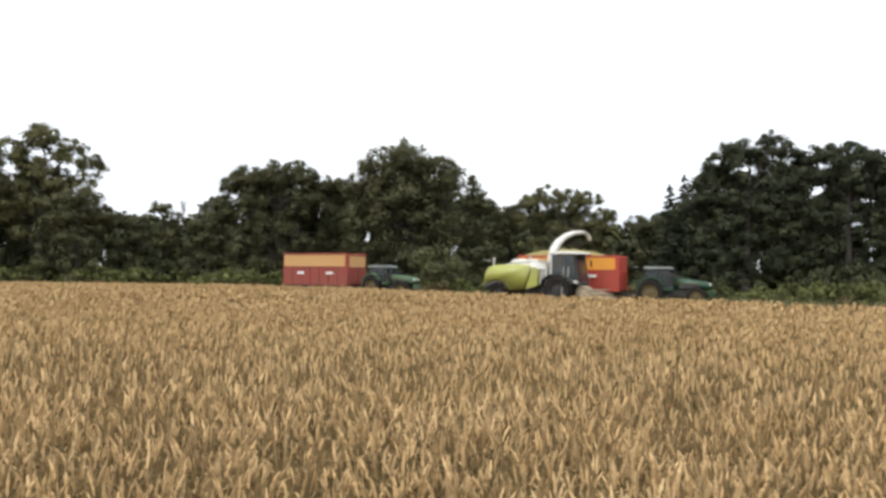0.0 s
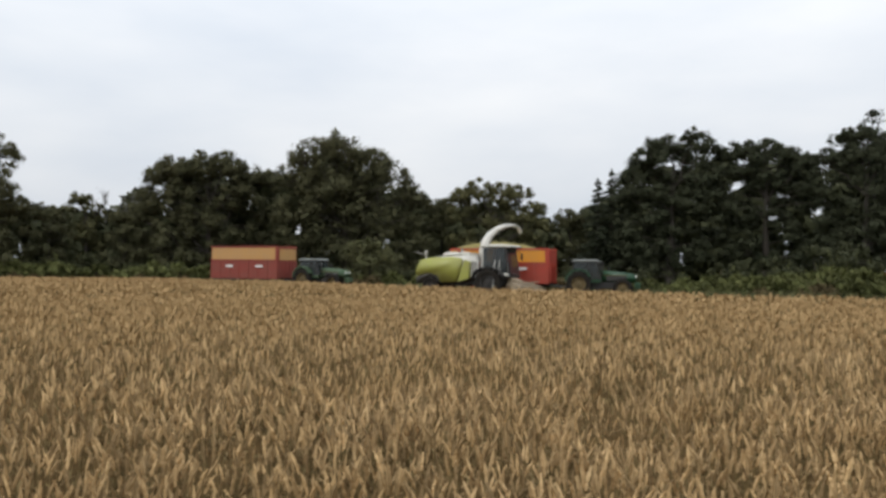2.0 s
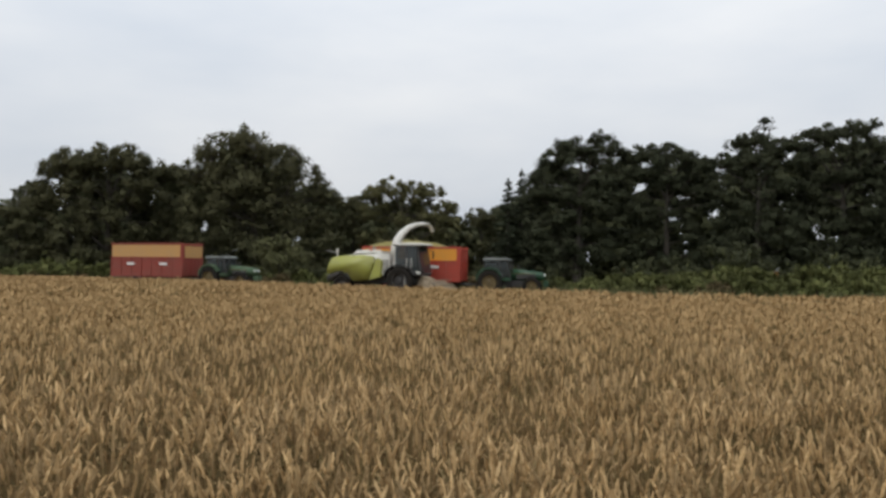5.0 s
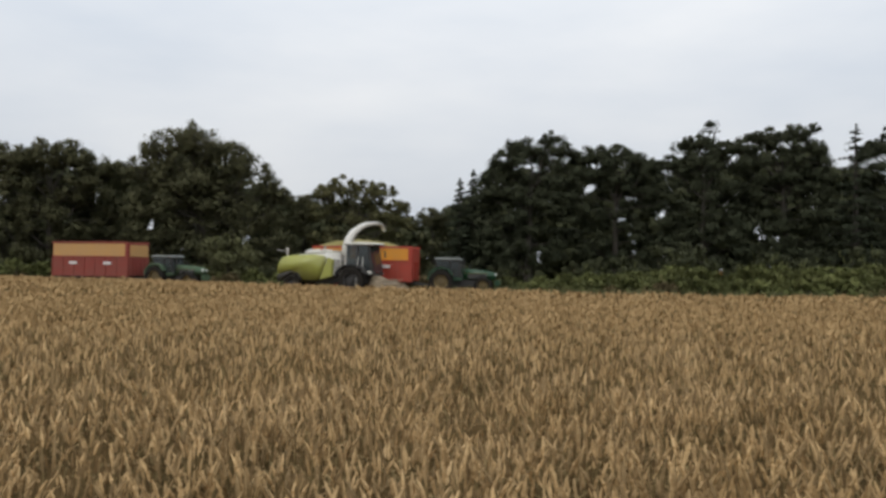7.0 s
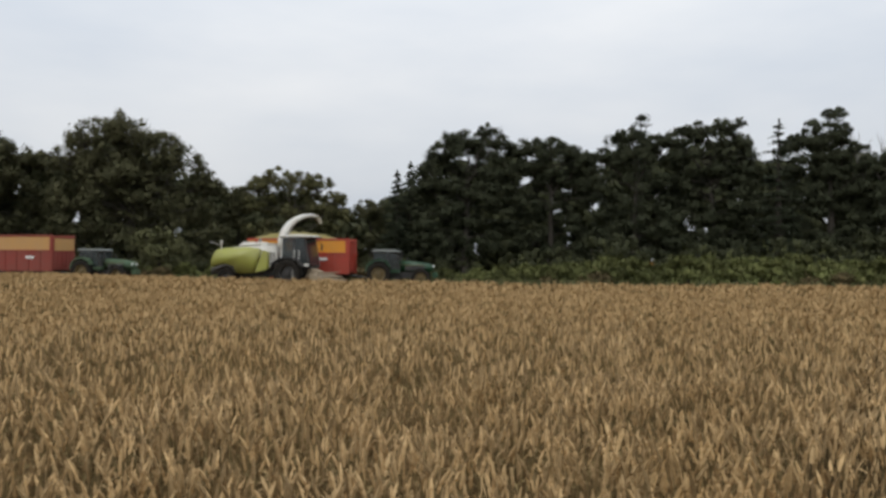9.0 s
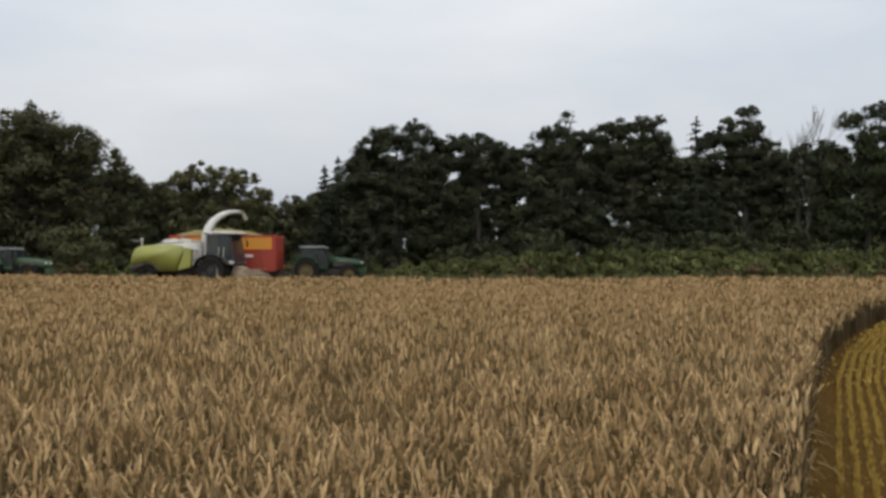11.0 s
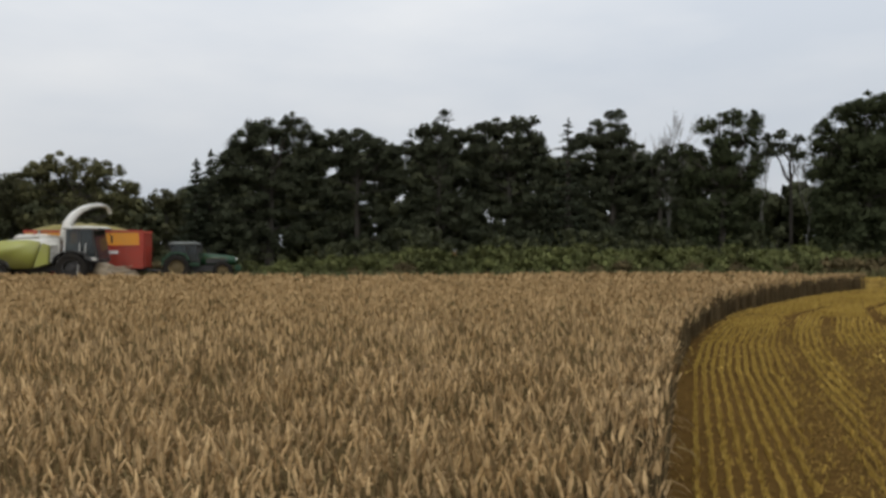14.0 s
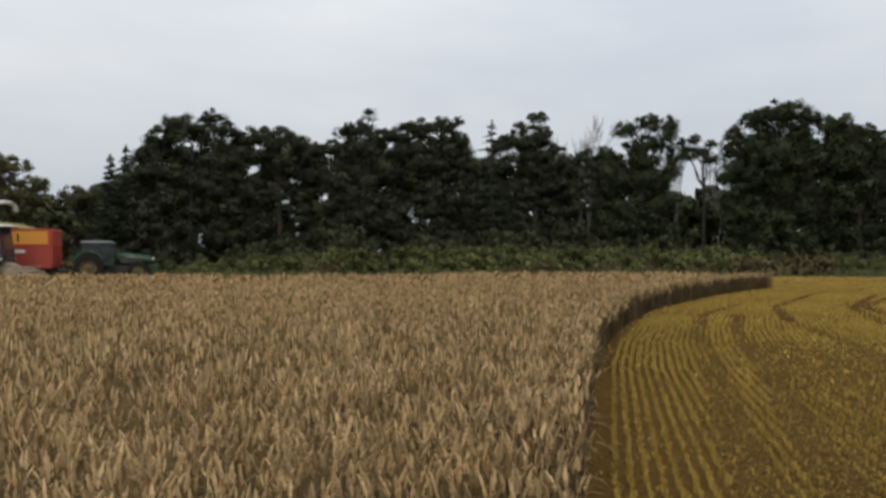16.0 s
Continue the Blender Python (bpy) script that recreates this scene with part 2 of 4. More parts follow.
def far_template(rnd, count, half):
    """A tuft of ears for the far part of the crop."""
    pieces = []
    for _ in range(count):
        p = np.array([rnd.uniform(-0.16, 0.16), rnd.uniform(-0.16, 0.16), 0])
        a, tall, lean = rnd.uniform(0, 6.28), rnd.uniform(0.66, 0.82), rnd.uniform(-0.04, 0.08)
        side = np.array([np.cos(a), np.sin(a), 0])
        o = np.cross(side, [0, 0, 1])
        pieces.append(ribbon([p + [0, 0, 0.5], p + o * lean + [0, 0, tall - 0.11]], [half * 0.8, half * 0.6], side, 1))
        pieces.append(ribbon([p + o * lean + [0, 0, tall - 0.12], p + o * lean * 1.6 + [0, 0, tall - 0.05], p + o * lean * 2.6 + [0, 0, tall]],
                             [half * 0.5, half, half * 0.3], side, 0))
    return gather(pieces)


def crop_places(r0, r1, density, gaps=1.3, az0=-64, az1=62, grow=0.0, fade=0.0):
    n = int(0.5 * (r1 * r1 - r0 * r0) * radians(az1 - az0) * density)
    r = np.sqrt(rng.uniform(r0 * r0, r1 * r1, n))
    a = np.radians(rng.uniform(az0, az1, n))
    x, y = np.sin(a) * r, np.cos(a) * r
    k = inside(CROP, x, y)
    # thin places and gaps in the stand, a hand to an arm across
    thick = np.array([noise.noise(Vector((p * 1.9, q * 1.9, 5.0))) for p, q in zip(x, y)])
    k &= rng.uniform(size=n) < np.clip(0.8 + gaps * thick, 0.15, 1)
    # one stand of plants thins out where the next one thickens
    if grow:
        k &= rng.uniform(size=n) < (r - r0) / grow
    if fade:
        k &= rng.uniform(size=n) < (r1 - r) / fade
    return np.stack([x[k], y[k], np.zeros(k.sum())], -1)


def plant(places, templates, low=0.9, high=1.1):
    which = rng.integers(0, len(templates), len(places))
    wave = np.array([noise.noise(Vector((p[0] * 0.35, p[1] * 0.35, 0))) * 0.05 + noise.noise(Vector((p[0] * 1.9, p[1] * 1.9, 5.0))) * 0.09
                     + noise.noise(Vector((p[0] * 0.9, p[1] * 0.9, 8.0))) * 0.06 for p in places])
    out = []
    for k, t in enumerate(templates):
        w = which == k
        if w.any():
            out.append(scatter(t, places[w], rng.uniform(0, 2 * np.pi, w.sum()), rng.uniform(low, high, w.sum()) + wave[w]))
    return out


rnd = random.Random(3)
near_plants = [ear_template(rnd, 6, 4, 2, 0.25, 1.2) for _ in range(14)]
mid_plants = [ear_template(rnd, 4, 3, 1, 0.35, 1.35) for _ in range(12)]
far_plants = [far_template(rnd, 5, 0.017) for _ in range(10)]
farther_plants = [far_template(rnd, 5, 0.042) for _ in range(10)]
crop = (plant(crop_places(0.55, 3.5, 200, 1.3, -180, 180), near_plants) + plant(crop_places(3.5, 7.5, 240, 1.3, -58), near_plants)
        + plant(crop_places(3.5, 9.0, 90, 1.3, -180, -58), mid_plants)
        + plant(crop_places(7.5, 17, 125, 1.1, -55, fade=7.0), mid_plants))
v, f, i = gather(crop)
tagged(new("wheat_crop", mesh_of("wheat_crop", v, f, [EAR, STALK], i)),
       "dense ripe golden-brown cereal crop with drooping ears", "crop", kind="stuff")
v, f, i = gather(plant(crop_places(10.5, 34, 22, 0.7, -54, grow=6.0, fade=8.0), far_plants) + plant(crop_places(27, 92, 5.5, 0.0, -54, 60, grow=7.0), farther_plants))
far_crop = mesh_of("far_wheat_crop", v, f, [FAR_EAR, STALK], i)
tagged(new("far_wheat_crop", far_crop), "ripe golden-brown cereal crop reaching to the far headland", "crop", kind="stuff")


def shrunk(poly, d):
    """The outline moved inwards."""
    p = np.asarray(poly, float)
    a, b = np.roll(p, 1, 0), np.roll(p, -1, 0)
    t = (b - a) / np.linalg.norm(b - a, axis=1)[:, None]
    n = np.stack([-t[:, 1], t[:, 0]], -1)
    return p + n * d


def crop_shade_slab():
    """A low slab under the ears, the shade among stalks put in its colour."""
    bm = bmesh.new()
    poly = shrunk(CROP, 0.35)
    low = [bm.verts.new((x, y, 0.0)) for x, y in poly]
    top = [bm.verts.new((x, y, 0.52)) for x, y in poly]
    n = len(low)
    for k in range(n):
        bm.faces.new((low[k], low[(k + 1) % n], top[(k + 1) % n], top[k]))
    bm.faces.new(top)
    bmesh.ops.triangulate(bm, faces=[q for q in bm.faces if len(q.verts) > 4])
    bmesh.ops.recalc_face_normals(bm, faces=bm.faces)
    me = bpy.data.meshes.new("crop_shade_slab")
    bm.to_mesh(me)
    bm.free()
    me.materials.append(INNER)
    tagged(new("crop_stalks", me), "flat slab beneath the crop's ears, coloured dark for the shade among stalks", "crop", kind="stuff")


crop_shade_slab()


def cut_face():
    """Upright stalks that show along the cut edge of the crop."""
    q, d = along(EDGE, 0.012)
    left = np.stack([-d[:, 1], d[:, 0]], -1)
    q = q + left * rng.uniform(0.0, 0.4, len(q))[:, None]
    temps = []
    for _ in range(10):
        a, lean, tall = rnd.uniform(0, 3.14), rnd.uniform(-0.08, 0.08), rnd.uniform(0.6, 0.78)
        side = np.array([np.cos(a), np.sin(a), 0])
        o = np.cross(side, [0, 0, 1])
        temps.append(gather([ribbon([(0, 0, 0), o * lean * 0.4 + [0, 0, tall * 0.5], o * lean + [0, 0, tall]], [0.005, 0.006, 0.005], side, 1),
                             ribbon([o * lean + [0, 0, tall - 0.02], o * lean * 1.5 + [0, 0, tall + 0.04], o * lean * 2 + [0, 0, tall + 0.08]], [0.004, 0.011, 0.002], side, 0)]))
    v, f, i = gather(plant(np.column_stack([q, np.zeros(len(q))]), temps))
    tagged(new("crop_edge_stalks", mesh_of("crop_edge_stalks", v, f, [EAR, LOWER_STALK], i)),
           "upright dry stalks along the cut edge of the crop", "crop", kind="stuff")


cut_face()


# ---- stubble ----
TRACKS = [[(2.2, 1.6), (4.9, 4.6), (6.9, 6.9), (9.3, 9.7), (13.3, 14.3), (16.5, 17.6), (21.0, 20.6)],
          [(3.1, 1.6), (5.6, 4.45), (7.6, 6.6), (10.0, 9.2), (13.4, 13.2), (18.0, 17.6)],
          [(6.0, 2.0), (11.0, 7.0), (14.3, 11.05), (16.8, 14.6), (21.2, 19.2), (29.0, 24.1), (38, 27)],
          [(8.0, 2.0), (13.0, 7.0), (16.2, 10.2), (18.8, 13.4), (23.0, 17.6), (30.5, 22.3), (39, 25)],
          [(16.0, 9.0), (21.5, 15.3), (24.0, 17.9), (29.0, 20.7), (36, 22)]]


def stubble():
    tufts = []
    for _ in range(8):
        pieces = []
        for _ in range(5):
            p = np.array([rnd.uniform(-0.014, 0.014), rnd.uniform(-0.014, 0.014), 0])
            a, h = rnd.uniform(0, 6.28), rnd.uniform(0.035, 0.075)
            side = np.array([np.cos(a), np.sin(a), 0])
            pieces.append(ribbon([p, p + np.array([rnd.uniform(-0.02, 0.02), rnd.uniform(-0.02, 0.02), h])], [0.0035, 0.0045], side, 0))
        tufts.append(gather(pieces))
    places, big = [], []
    for row in range(2, 300):
        off = row * 0.13 - 0.02
        q, d = along(EDGE + [(44.0, 34.0)], 0.04 if row < 70 else 0.12)
        right = np.stack([d[:, 1], -d[:, 0]], -1)
        q = q + right * off + rng.normal(0, 0.01, q.shape)
        r = np.hypot(q[:, 0], q[:, 1])
        az = np.degrees(np.arctan2(q[:, 0], q[:, 1]))
        keep = (r > 0.8) & (r < 64) & ((az < 62) | (r < 9)) & ((az > 20) | (r < 6)) & (rng.uniform(size=len(q)) < np.clip(11.0 / r, 0.28, 0.85)) & ~inside(CROP, q[:, 0], q[:, 1])
        rough = (off > 2.3) & (r < 17) & (rng.uniform(size=len(q)) < np.clip((off - 2.0) * 0.5, 0, 0.8))
        keep &= ~rough
        bare = np.array([noise.noise(Vector((x * 0.22, y * 0.22, 3.0))) for x, y in q]) > 0.18
        keep &= ~(bare & (rng.uniform(size=len(q)) < 0.6))
        spared = rng.uniform(size=len(q)) < 0.1
        for track in TRACKS:
            tq, _ = along(track, 0.4)
            for x, y in tq:
                keep &= (np.hypot(q[:, 0] - x, q[:, 1] - y) > 0.235) | spared
        places.append(np.column_stack([q[keep], np.zeros(keep.sum())]))
    p = np.concatenate(places)
    r = np.hypot(p[:, 0], p[:, 1])
    near = rng.uniform(size=len(p)) > (r - 11) / 12
    pieces = plant(p[near], tufts, 0.75, 1.25) + plant(p[~near], tufts, 1.0, 1.6)
    v, f, i = gather(pieces)
    tagged(new("stubble", mesh_of("stubble", v, f, [STRAW], i)), "short yellow straw stubble in drilled rows", "stubble", kind="stuff")
    # loose chopped straw
    n = 62000
    rr, aa = np.sqrt(rng.uniform(1.0, 22.0 ** 2, n)), np.radians(rng.uniform(28, 64, n))
    x, y = np.sin(aa) * rr, np.cos(aa) * rr
    # little of it lies on the clean rows beside the crop
    k = ~inside(CROP, x, y) & (~inside([(a + 0.9, b - 0.65) for a, b in EDGE] + [(-80.0, 60.0)], x, y) | (rng.uniform(size=n) < 0.12))
    flat = []
    for _ in range(8):
        a, l = rnd.uniform(0, 6.28), rnd.uniform(0.02, 0.07)
        side = np.array([np.cos(a), np.sin(a), 0])
        o = np.cross(side, [0, 0, 1])
        flat.append(ribbon([(0, 0, 0.01), o * l * 0.5 + [0, 0, rnd.uniform(0.01, 0.03)], o * l + [0, 0, 0.008]], [0.0045, 0.007, 0.003], side, 0))
    v, f, i = gather(plant(np.column_stack([x[k], y[k], np.zeros(k.sum())]), flat, 0.7, 1.5))
    tagged(new("straw_litter", mesh_of("straw_litter", v, f, [LITTER], i)), "chopped straw and leaf litter between stubble rows", "straw", kind="stuff")
    # straw laid thicker and larger farther out, to match the stubble's tone from camera
    n = 60000
    rr, aa = np.sqrt(rng.uniform(12.0 ** 2, 66.0 ** 2, n)), np.radians(rng.uniform(36, 64, n))
    x, y = np.sin(aa) * rr, np.cos(aa) * rr
    k = ~inside(CROP, x, y) & (rng.uniform(size=n) < np.clip((rr - 11) / 14, 0, 1))
    for track in TRACKS:
        for tx, ty in along(track, 0.4)[0]:
            k &= np.hypot(x - tx, y - ty) > 0.24
    v, f, i = gather(plant(np.column_stack([x[k], y[k], np.zeros(k.sum())]), flat, 1.4, 2.8))
    tagged(new("straw_cover", mesh_of("straw_cover", v, f, [STRAW], i)), "pale yellow straw lying over the far stubble", "straw", kind="stuff")


stubble()


# ---- trees ----
def leaves(centres, sizes, count, leaf, rnd_, squash=0.8, heart=None):
    """Small leaf sprays round clump centres: uneven shells with gaps between the clumps; they face away from the hearts of their heads."""
    w = np.asarray(sizes) ** 2
    pick = rnd_.choice(len(centres), count, p=w / w.sum())
    d = rnd_.normal(size=(count, 3))
    d /= np.linalg.norm(d, axis=1)[:, None]
    core = rnd_.uniform(size=count) < 0.22
    r = np.asarray(sizes)[pick] * np.where(core, rnd_.uniform(0.05, 0.72, count), rnd_.uniform(0.5, 1.03, count) ** 0.6)
    p = np.asarray(centres)[pick] + d * r[:, None] * [1, 1, squash]
    n = d + rnd_.normal(0, 0.7, (count, 3))
    n /= np.linalg.norm(n, axis=1)[:, None]
    a = np.cross(n, rnd_.normal(size=(count, 3)))
    a /= np.linalg.norm(a, axis=1)[:, None]
    b = np.cross(n, a)
    s = (leaf * rnd_.uniform(0.5, 1.15, count) * np.where(core, 2.2, 0.9))[:, None]
    v = np.stack([p - a * s, p - b * s * 0.55 + n * s * 0.15, p + a * s, p + b * s * 0.55 + n * s * 0.1], 1).reshape(-1, 3)
    if heart is None:
        soft = d * 0.85 + n * 0.35 + [0, 0, 0.1]
    else:
        far = p - np.asarray(heart)[pick]
        far /= np.linalg.norm(far, axis=1)[:, None] + 1e-6
        soft = d * 0.38 + n * 0.1 + far * 0.6 + [0, 0, 0.15]
    soft /= np.linalg.norm(soft, axis=1)[:, None]
    return v, np.arange(count * 4).reshape(-1, 4), np.zeros(count, int), np.repeat(soft, 4, 0)


def leafy(name, pieces, mat):
    """One mesh of leaf sprays whose shading follows the rounding of their clumps."""
    v, f, i = gather([q[:3] for q in pieces])
    me = mesh_of(name, v, f, [mat], smooth=True)
    me.normals_split_custom_set_from_vertices(np.concatenate([q[3] for q in pieces]).tolist())
    return me


def limb(a, b, r0, r1, sag, rnd_, n=5, sides=5):
    a, b = np.asarray(a, float), np.asarray(b, float)
    t = np.linspace(0, 1, n)[:, None]
    p = a + (b - a) * t + rnd_.normal(0, 0.05, (n, 3)) * np.linalg.norm(b - a) * np.sin(np.pi * t)
    p[:, 2] += sag * np.sin(np.pi * t[:, 0])
    return tube(p, np.linspace(r0, r1, n), sides)


def top_at(elevation, r):
    return 1.95 + r * math.tan(radians(elevation))


def wide_at(degrees, r):
    return r * radians(degrees)


def finished_tree(ob, wood, centres, sizes, hearts, count, leaf, squash, mat, g):
    v, f, i = gather(wood)
    trunk_ob = new("trunk", mesh_of("trunk", v, f, [BARK], smooth=True))
    crown = new("crown", leafy("crown", [leaves(centres, sizes, count, leaf, g, squash, hearts)], mat))
    trunk_ob.parent = crown.parent = ob
    return ob


def spruce(az, r, elevation, degrees, label, seed):
    """A slim conifer: short drooping boughs in whorls up to a pointed top, longer on some sides."""
    g = np.random.default_rng(seed)
    top, half = top_at(elevation, r), wide_at(degrees, r) / 2
    ob = thing("spruce_tree", Matrix.Translation(polar(az, r)) @ pose(0, 0, 0, 0, 0, g.uniform(0, 360)), label, "tree")
    wood = [tube([(0, 0, top * t - 0.1) for t in np.linspace(0, 1, 8)], (0.02 * top + 0.06) * np.array([1.3, 1, 0.85, 0.7, 0.55, 0.4, 0.25, 0.06]), 8)]
    centres, sizes = [], []
    whorls = 17
    for k in range(whorls):
        t = (k + 0.3) / whorls
        for turn in range(6):
            a = turn * 1.05 + k * 0.5 + g.uniform(-0.3, 0.3)
            out = half * (1 - t) ** 0.8 * g.uniform(0.5, 1.15) + 0.15
            h = top * (0.12 + 0.86 * t) + g.uniform(-0.25, 0.25)
            tip = np.array([np.cos(a) * out, np.sin(a) * out, h - 0.1 * out])
            wood.append(limb((0, 0, h), tip, 0.05, 0.012, 0.0, g, 4, 4))
            for q in (0.4, 0.7, 1.0):
                centres.append(np.array([0, 0, h]) * (1 - q) + tip * q), sizes.append(0.16 + 0.3 * out * (1.1 - 0.5 * q))
    centres += [np.array([0, 0, top * 0.985]), np.array([0, 0, top * 0.965])]
    sizes += [0.16, 0.26]
    return finished_tree(ob, wood, centres, sizes, None, 9000, 0.12, 0.42, SPRUCE, g)


def tree(kind, az, r, heads, mat, label, seed, bare_to=0.15, leaf=0.14, density=105, open_=0.0, category="tree"):
    """A tree whose limbs each carry a head of foliage. heads: the bearing, the elevation of the top and the half width, in degrees from the camera.
    Each head is a dome of leaf clumps; below it the crown hangs down to bare_to of the tree's height. open_ thins the clumps to let sky through."""
    g = np.random.default_rng(seed)
    ob = thing(kind, Matrix.Translation(polar(az, r)) @ pose(0, 0, 0, 0, 0, -az), label, category)
    pine = kind == "pine_tree"
    squash = 0.62 if pine else 0.75
    domes = [(r * math.tan(radians(a - az)), top_at(e, r), wide_at(w, r)) for a, e, w in heads]
    top = max(h for x, h, w in domes)
    crown_low = top * bare_to
    base = (0.02 * top + 0.06) * (0.6 if bare_to > 0.5 else 1.0)
    bend = g.normal(0, 0.02, 2) * top
    spine = [np.array([bend[0] * t * t, bend[1] * t * t, top * 0.8 * t - 0.1]) for t in np.linspace(0, 1, 8)]
    wood = [tube(spine, base * np.array([1.35, 1, 0.9, 0.8, 0.65, 0.5, 0.33, 0.12]), 9)]
    centres, sizes, hearts = [], [], []

    def clump(p, size, heart):
        centres.append(np.asarray(p, float)), sizes.append(size), hearts.append(heart)
    for x, h, w in domes:
        heart = np.array([x, g.uniform(-0.35, 0.35) * w + g.uniform(-0.8, 0.8), h + (0.12 if pine else 0.45) - w * (0.88 if pine else 0.95)])
        start = np.array([bend[0] * 0.3, bend[1] * 0.3, max(top * 0.12, min(top * 0.6, heart[2] - abs(x) * 0.8 - 1.0))])
        wood.append(limb(start, heart, base * 0.4, 0.06, 0.06 * abs(x), g))
        if not open_:
            clump(heart, w * 0.72, heart)
        n = int((12 + 5 * w) * (1 - 0.45 * open_))
        for k in range(n):
            d = g.normal(size=3)
            d[2] = abs(d[2]) * 0.9 - 0.25
            d /= np.linalg.norm(d)
            size = w * g.uniform(0.22, 0.38)
            tip = heart + d * [w - size, w - size, (w * (0.88 if pine else 0.95)) - size * squash]
            clump(tip, size, heart)
            if k % 3 == 0:
                wood.append(limb(heart - [0, 0, 0.3 * w], tip, 0.07, 0.015, 0, g, 3, 4))
        # the crown below the head, and boughs that reach out beyond it
        low = heart[2] + 0.2 * w
        for k in range(int(max(0, low - crown_low) * w * (1 - 0.6 * open_) * 1.5)):
            z = g.uniform(crown_low, low)
            side = heart[:2] + g.uniform(-1.0, 1.0, 2) * w * 0.85
            size = g.uniform(0.7, 1.3)
            clump((side[0], side[1], z), size, np.array([heart[0], heart[1], z]))
            if k % 4 == 0:
                wood.append(limb((start[0], start[1], max(0.5, z - 0.8)), (side[0], side[1], z), 0.06, 0.02, 0.1, g, 4, 4))
    count = int(density * sum(q * q for q in sizes) / (leaf / 0.17) ** 2 * (1 - 0.25 * open_))
    return finished_tree(ob, wood, centres, sizes, hearts, min(count, 64000), leaf, squash, mat, g)


def bare_tree(az, r, top, wide, seed):
    """A dead or leafless tree of pale grey forking branches."""
    g = np.random.default_rng(seed)
    wood = []

    def fork(a, way, long, thick, depth):
        b = a + way * long
        wood.append(limb(a, b, thick, thick * 0.6, 0, g, 4, 4))
        if depth:
            for _ in range(3):
                w = way + g.normal(0, 0.38, 3) * [wide / top * 1.6, wide / top * 1.6, 0.6]
                w[2] = abs(w[2]) + 0.15
                fork(b - way * long * g.uniform(0, 0.35), w / np.linalg.norm(w), long * g.uniform(0.55, 0.8), max(0.02, thick * 0.55), depth - 1)
    fork(np.array([0, 0, -0.1]), np.array([0, 0, 1.0]), top * 0.42, 0.15, 5)
    v, f, i = gather(wood)
    v[:, 2] *= top / v[:, 2].max()
    ob = new("bare_tree", mesh_of("bare_tree", v, f, [GREY_TWIG], smooth=True))
    ob.matrix_world = Matrix.Translation(polar(az, r))
    return tagged(ob, "leafless pale grey tree with fine forking twigs", "tree")


PINE_LABEL = "tall dark green pine with a dense clumped crown"
OAK_LABEL = "broad dark green oak with a rounded leafy crown"
tree("broadleaf_tree", -42.9, 100, [(-42.9, 9.5, 1.5), (-44.7, 8.4, 1.3), (-41.2, 8.6, 1.0), (-39.9, 7.7, 0.95), (-43.3, 6.9, 1.5), (-41.7, 6.7, 1.0), (-46.2, 7.8, 1.4)],
     ASH, "tall airy ash tree with gaps between its branches", 471, 0.3, 0.15, 120, 0.4)
tree("broadleaf_tree", -40.6, 94, [(-40.6, 5.7, 1.4), (-39.2, 4.3, 1.0), (-42.1, 4.8, 1.0)], OAK, "small rounded green field tree", 507, 0.05)
tree("broadleaf_tree", -47.6, 104, [(-47.5, 8.2, 1.6), (-49.6, 7.6, 1.5), (-51.5, 7.2, 1.5)], OAK, OAK_LABEL, 425, 0.15)
tree("broadleaf_tree", -37.3, 100, [(-37.9, 3.9, 1.0), (-36.7, 3.7, 0.9)], OAK, "small dark field tree", 520, 0.05)
tree("broadleaf_tree", -35.0, 104, [(-35.4, 4.8, 0.9), (-34.4, 4.0, 0.75)], ASH, "low spreading olive-green tree", 546, 0.1, open_=0.35)
tree("broadleaf_tree", -32.6, 98, [(-33.1, 3.7, 0.95), (-32.2, 4.2, 0.85)], OAK, "small dark field tree", 576, 0.05)
tree("broadleaf_tree", -27.1, 98, [(-30.7, 6.8, 1.1), (-29.5, 7.6, 1.5), (-27.7, 8.1, 1.7), (-25.9, 8.0, 1.55), (-24.4, 7.3, 1.45), (-23.0, 6.9, 1.15), (-31.2, 5.3, 1.0), (-32.0, 3.7, 0.85)],
     OAK, OAK_LABEL, 629, 0.08)
tree("broadleaf_tree", -17.4, 92, [(-18.8, 10.1, 1.75), (-20.3, 9.0, 1.6), (-21.3, 7.6, 1.45), (-17.1, 9.6, 1.9), (-15.4, 8.8, 1.75), (-14.2, 7.9, 1.7), (-12.9, 6.3, 1.45), (-12.0, 5.5, 1.05), (-18.6, 7.7, 2.9)],
     OAK, "very broad tall oak with a domed dark crown", 728, 0.06)
tree("broadleaf_tree", -10.3, 97, [(-10.8, 4.9, 0.9), (-9.9, 5.0, 0.9)], OAK, "small dark oak beside a taller one", 781, 0.05)
tree("broadleaf_tree", -6.4, 92, [(-8.9, 5.9, 1.05), (-7.5, 6.5, 1.3), (-5.8, 6.3, 1.2), (-4.4, 6.1, 1.2), (-3.4, 4.9, 1.0)],
     ASH, "olive-green ash with a wide loose crown", 832, 0.06, open_=0.1)
tree("broadleaf_tree", -0.8, 96, [(-1.1, 4.2, 1.1), (-0.2, 3.7, 0.8)], OAK, "small dark field tree", 888, 0.05)
spruce(1.2, 92, 6.65, 3.0, "slim dark spruce with a pointed top", 909)
spruce(2.2, 94, 7.35, 3.4, "slim dark spruce with a pointed top", 922)
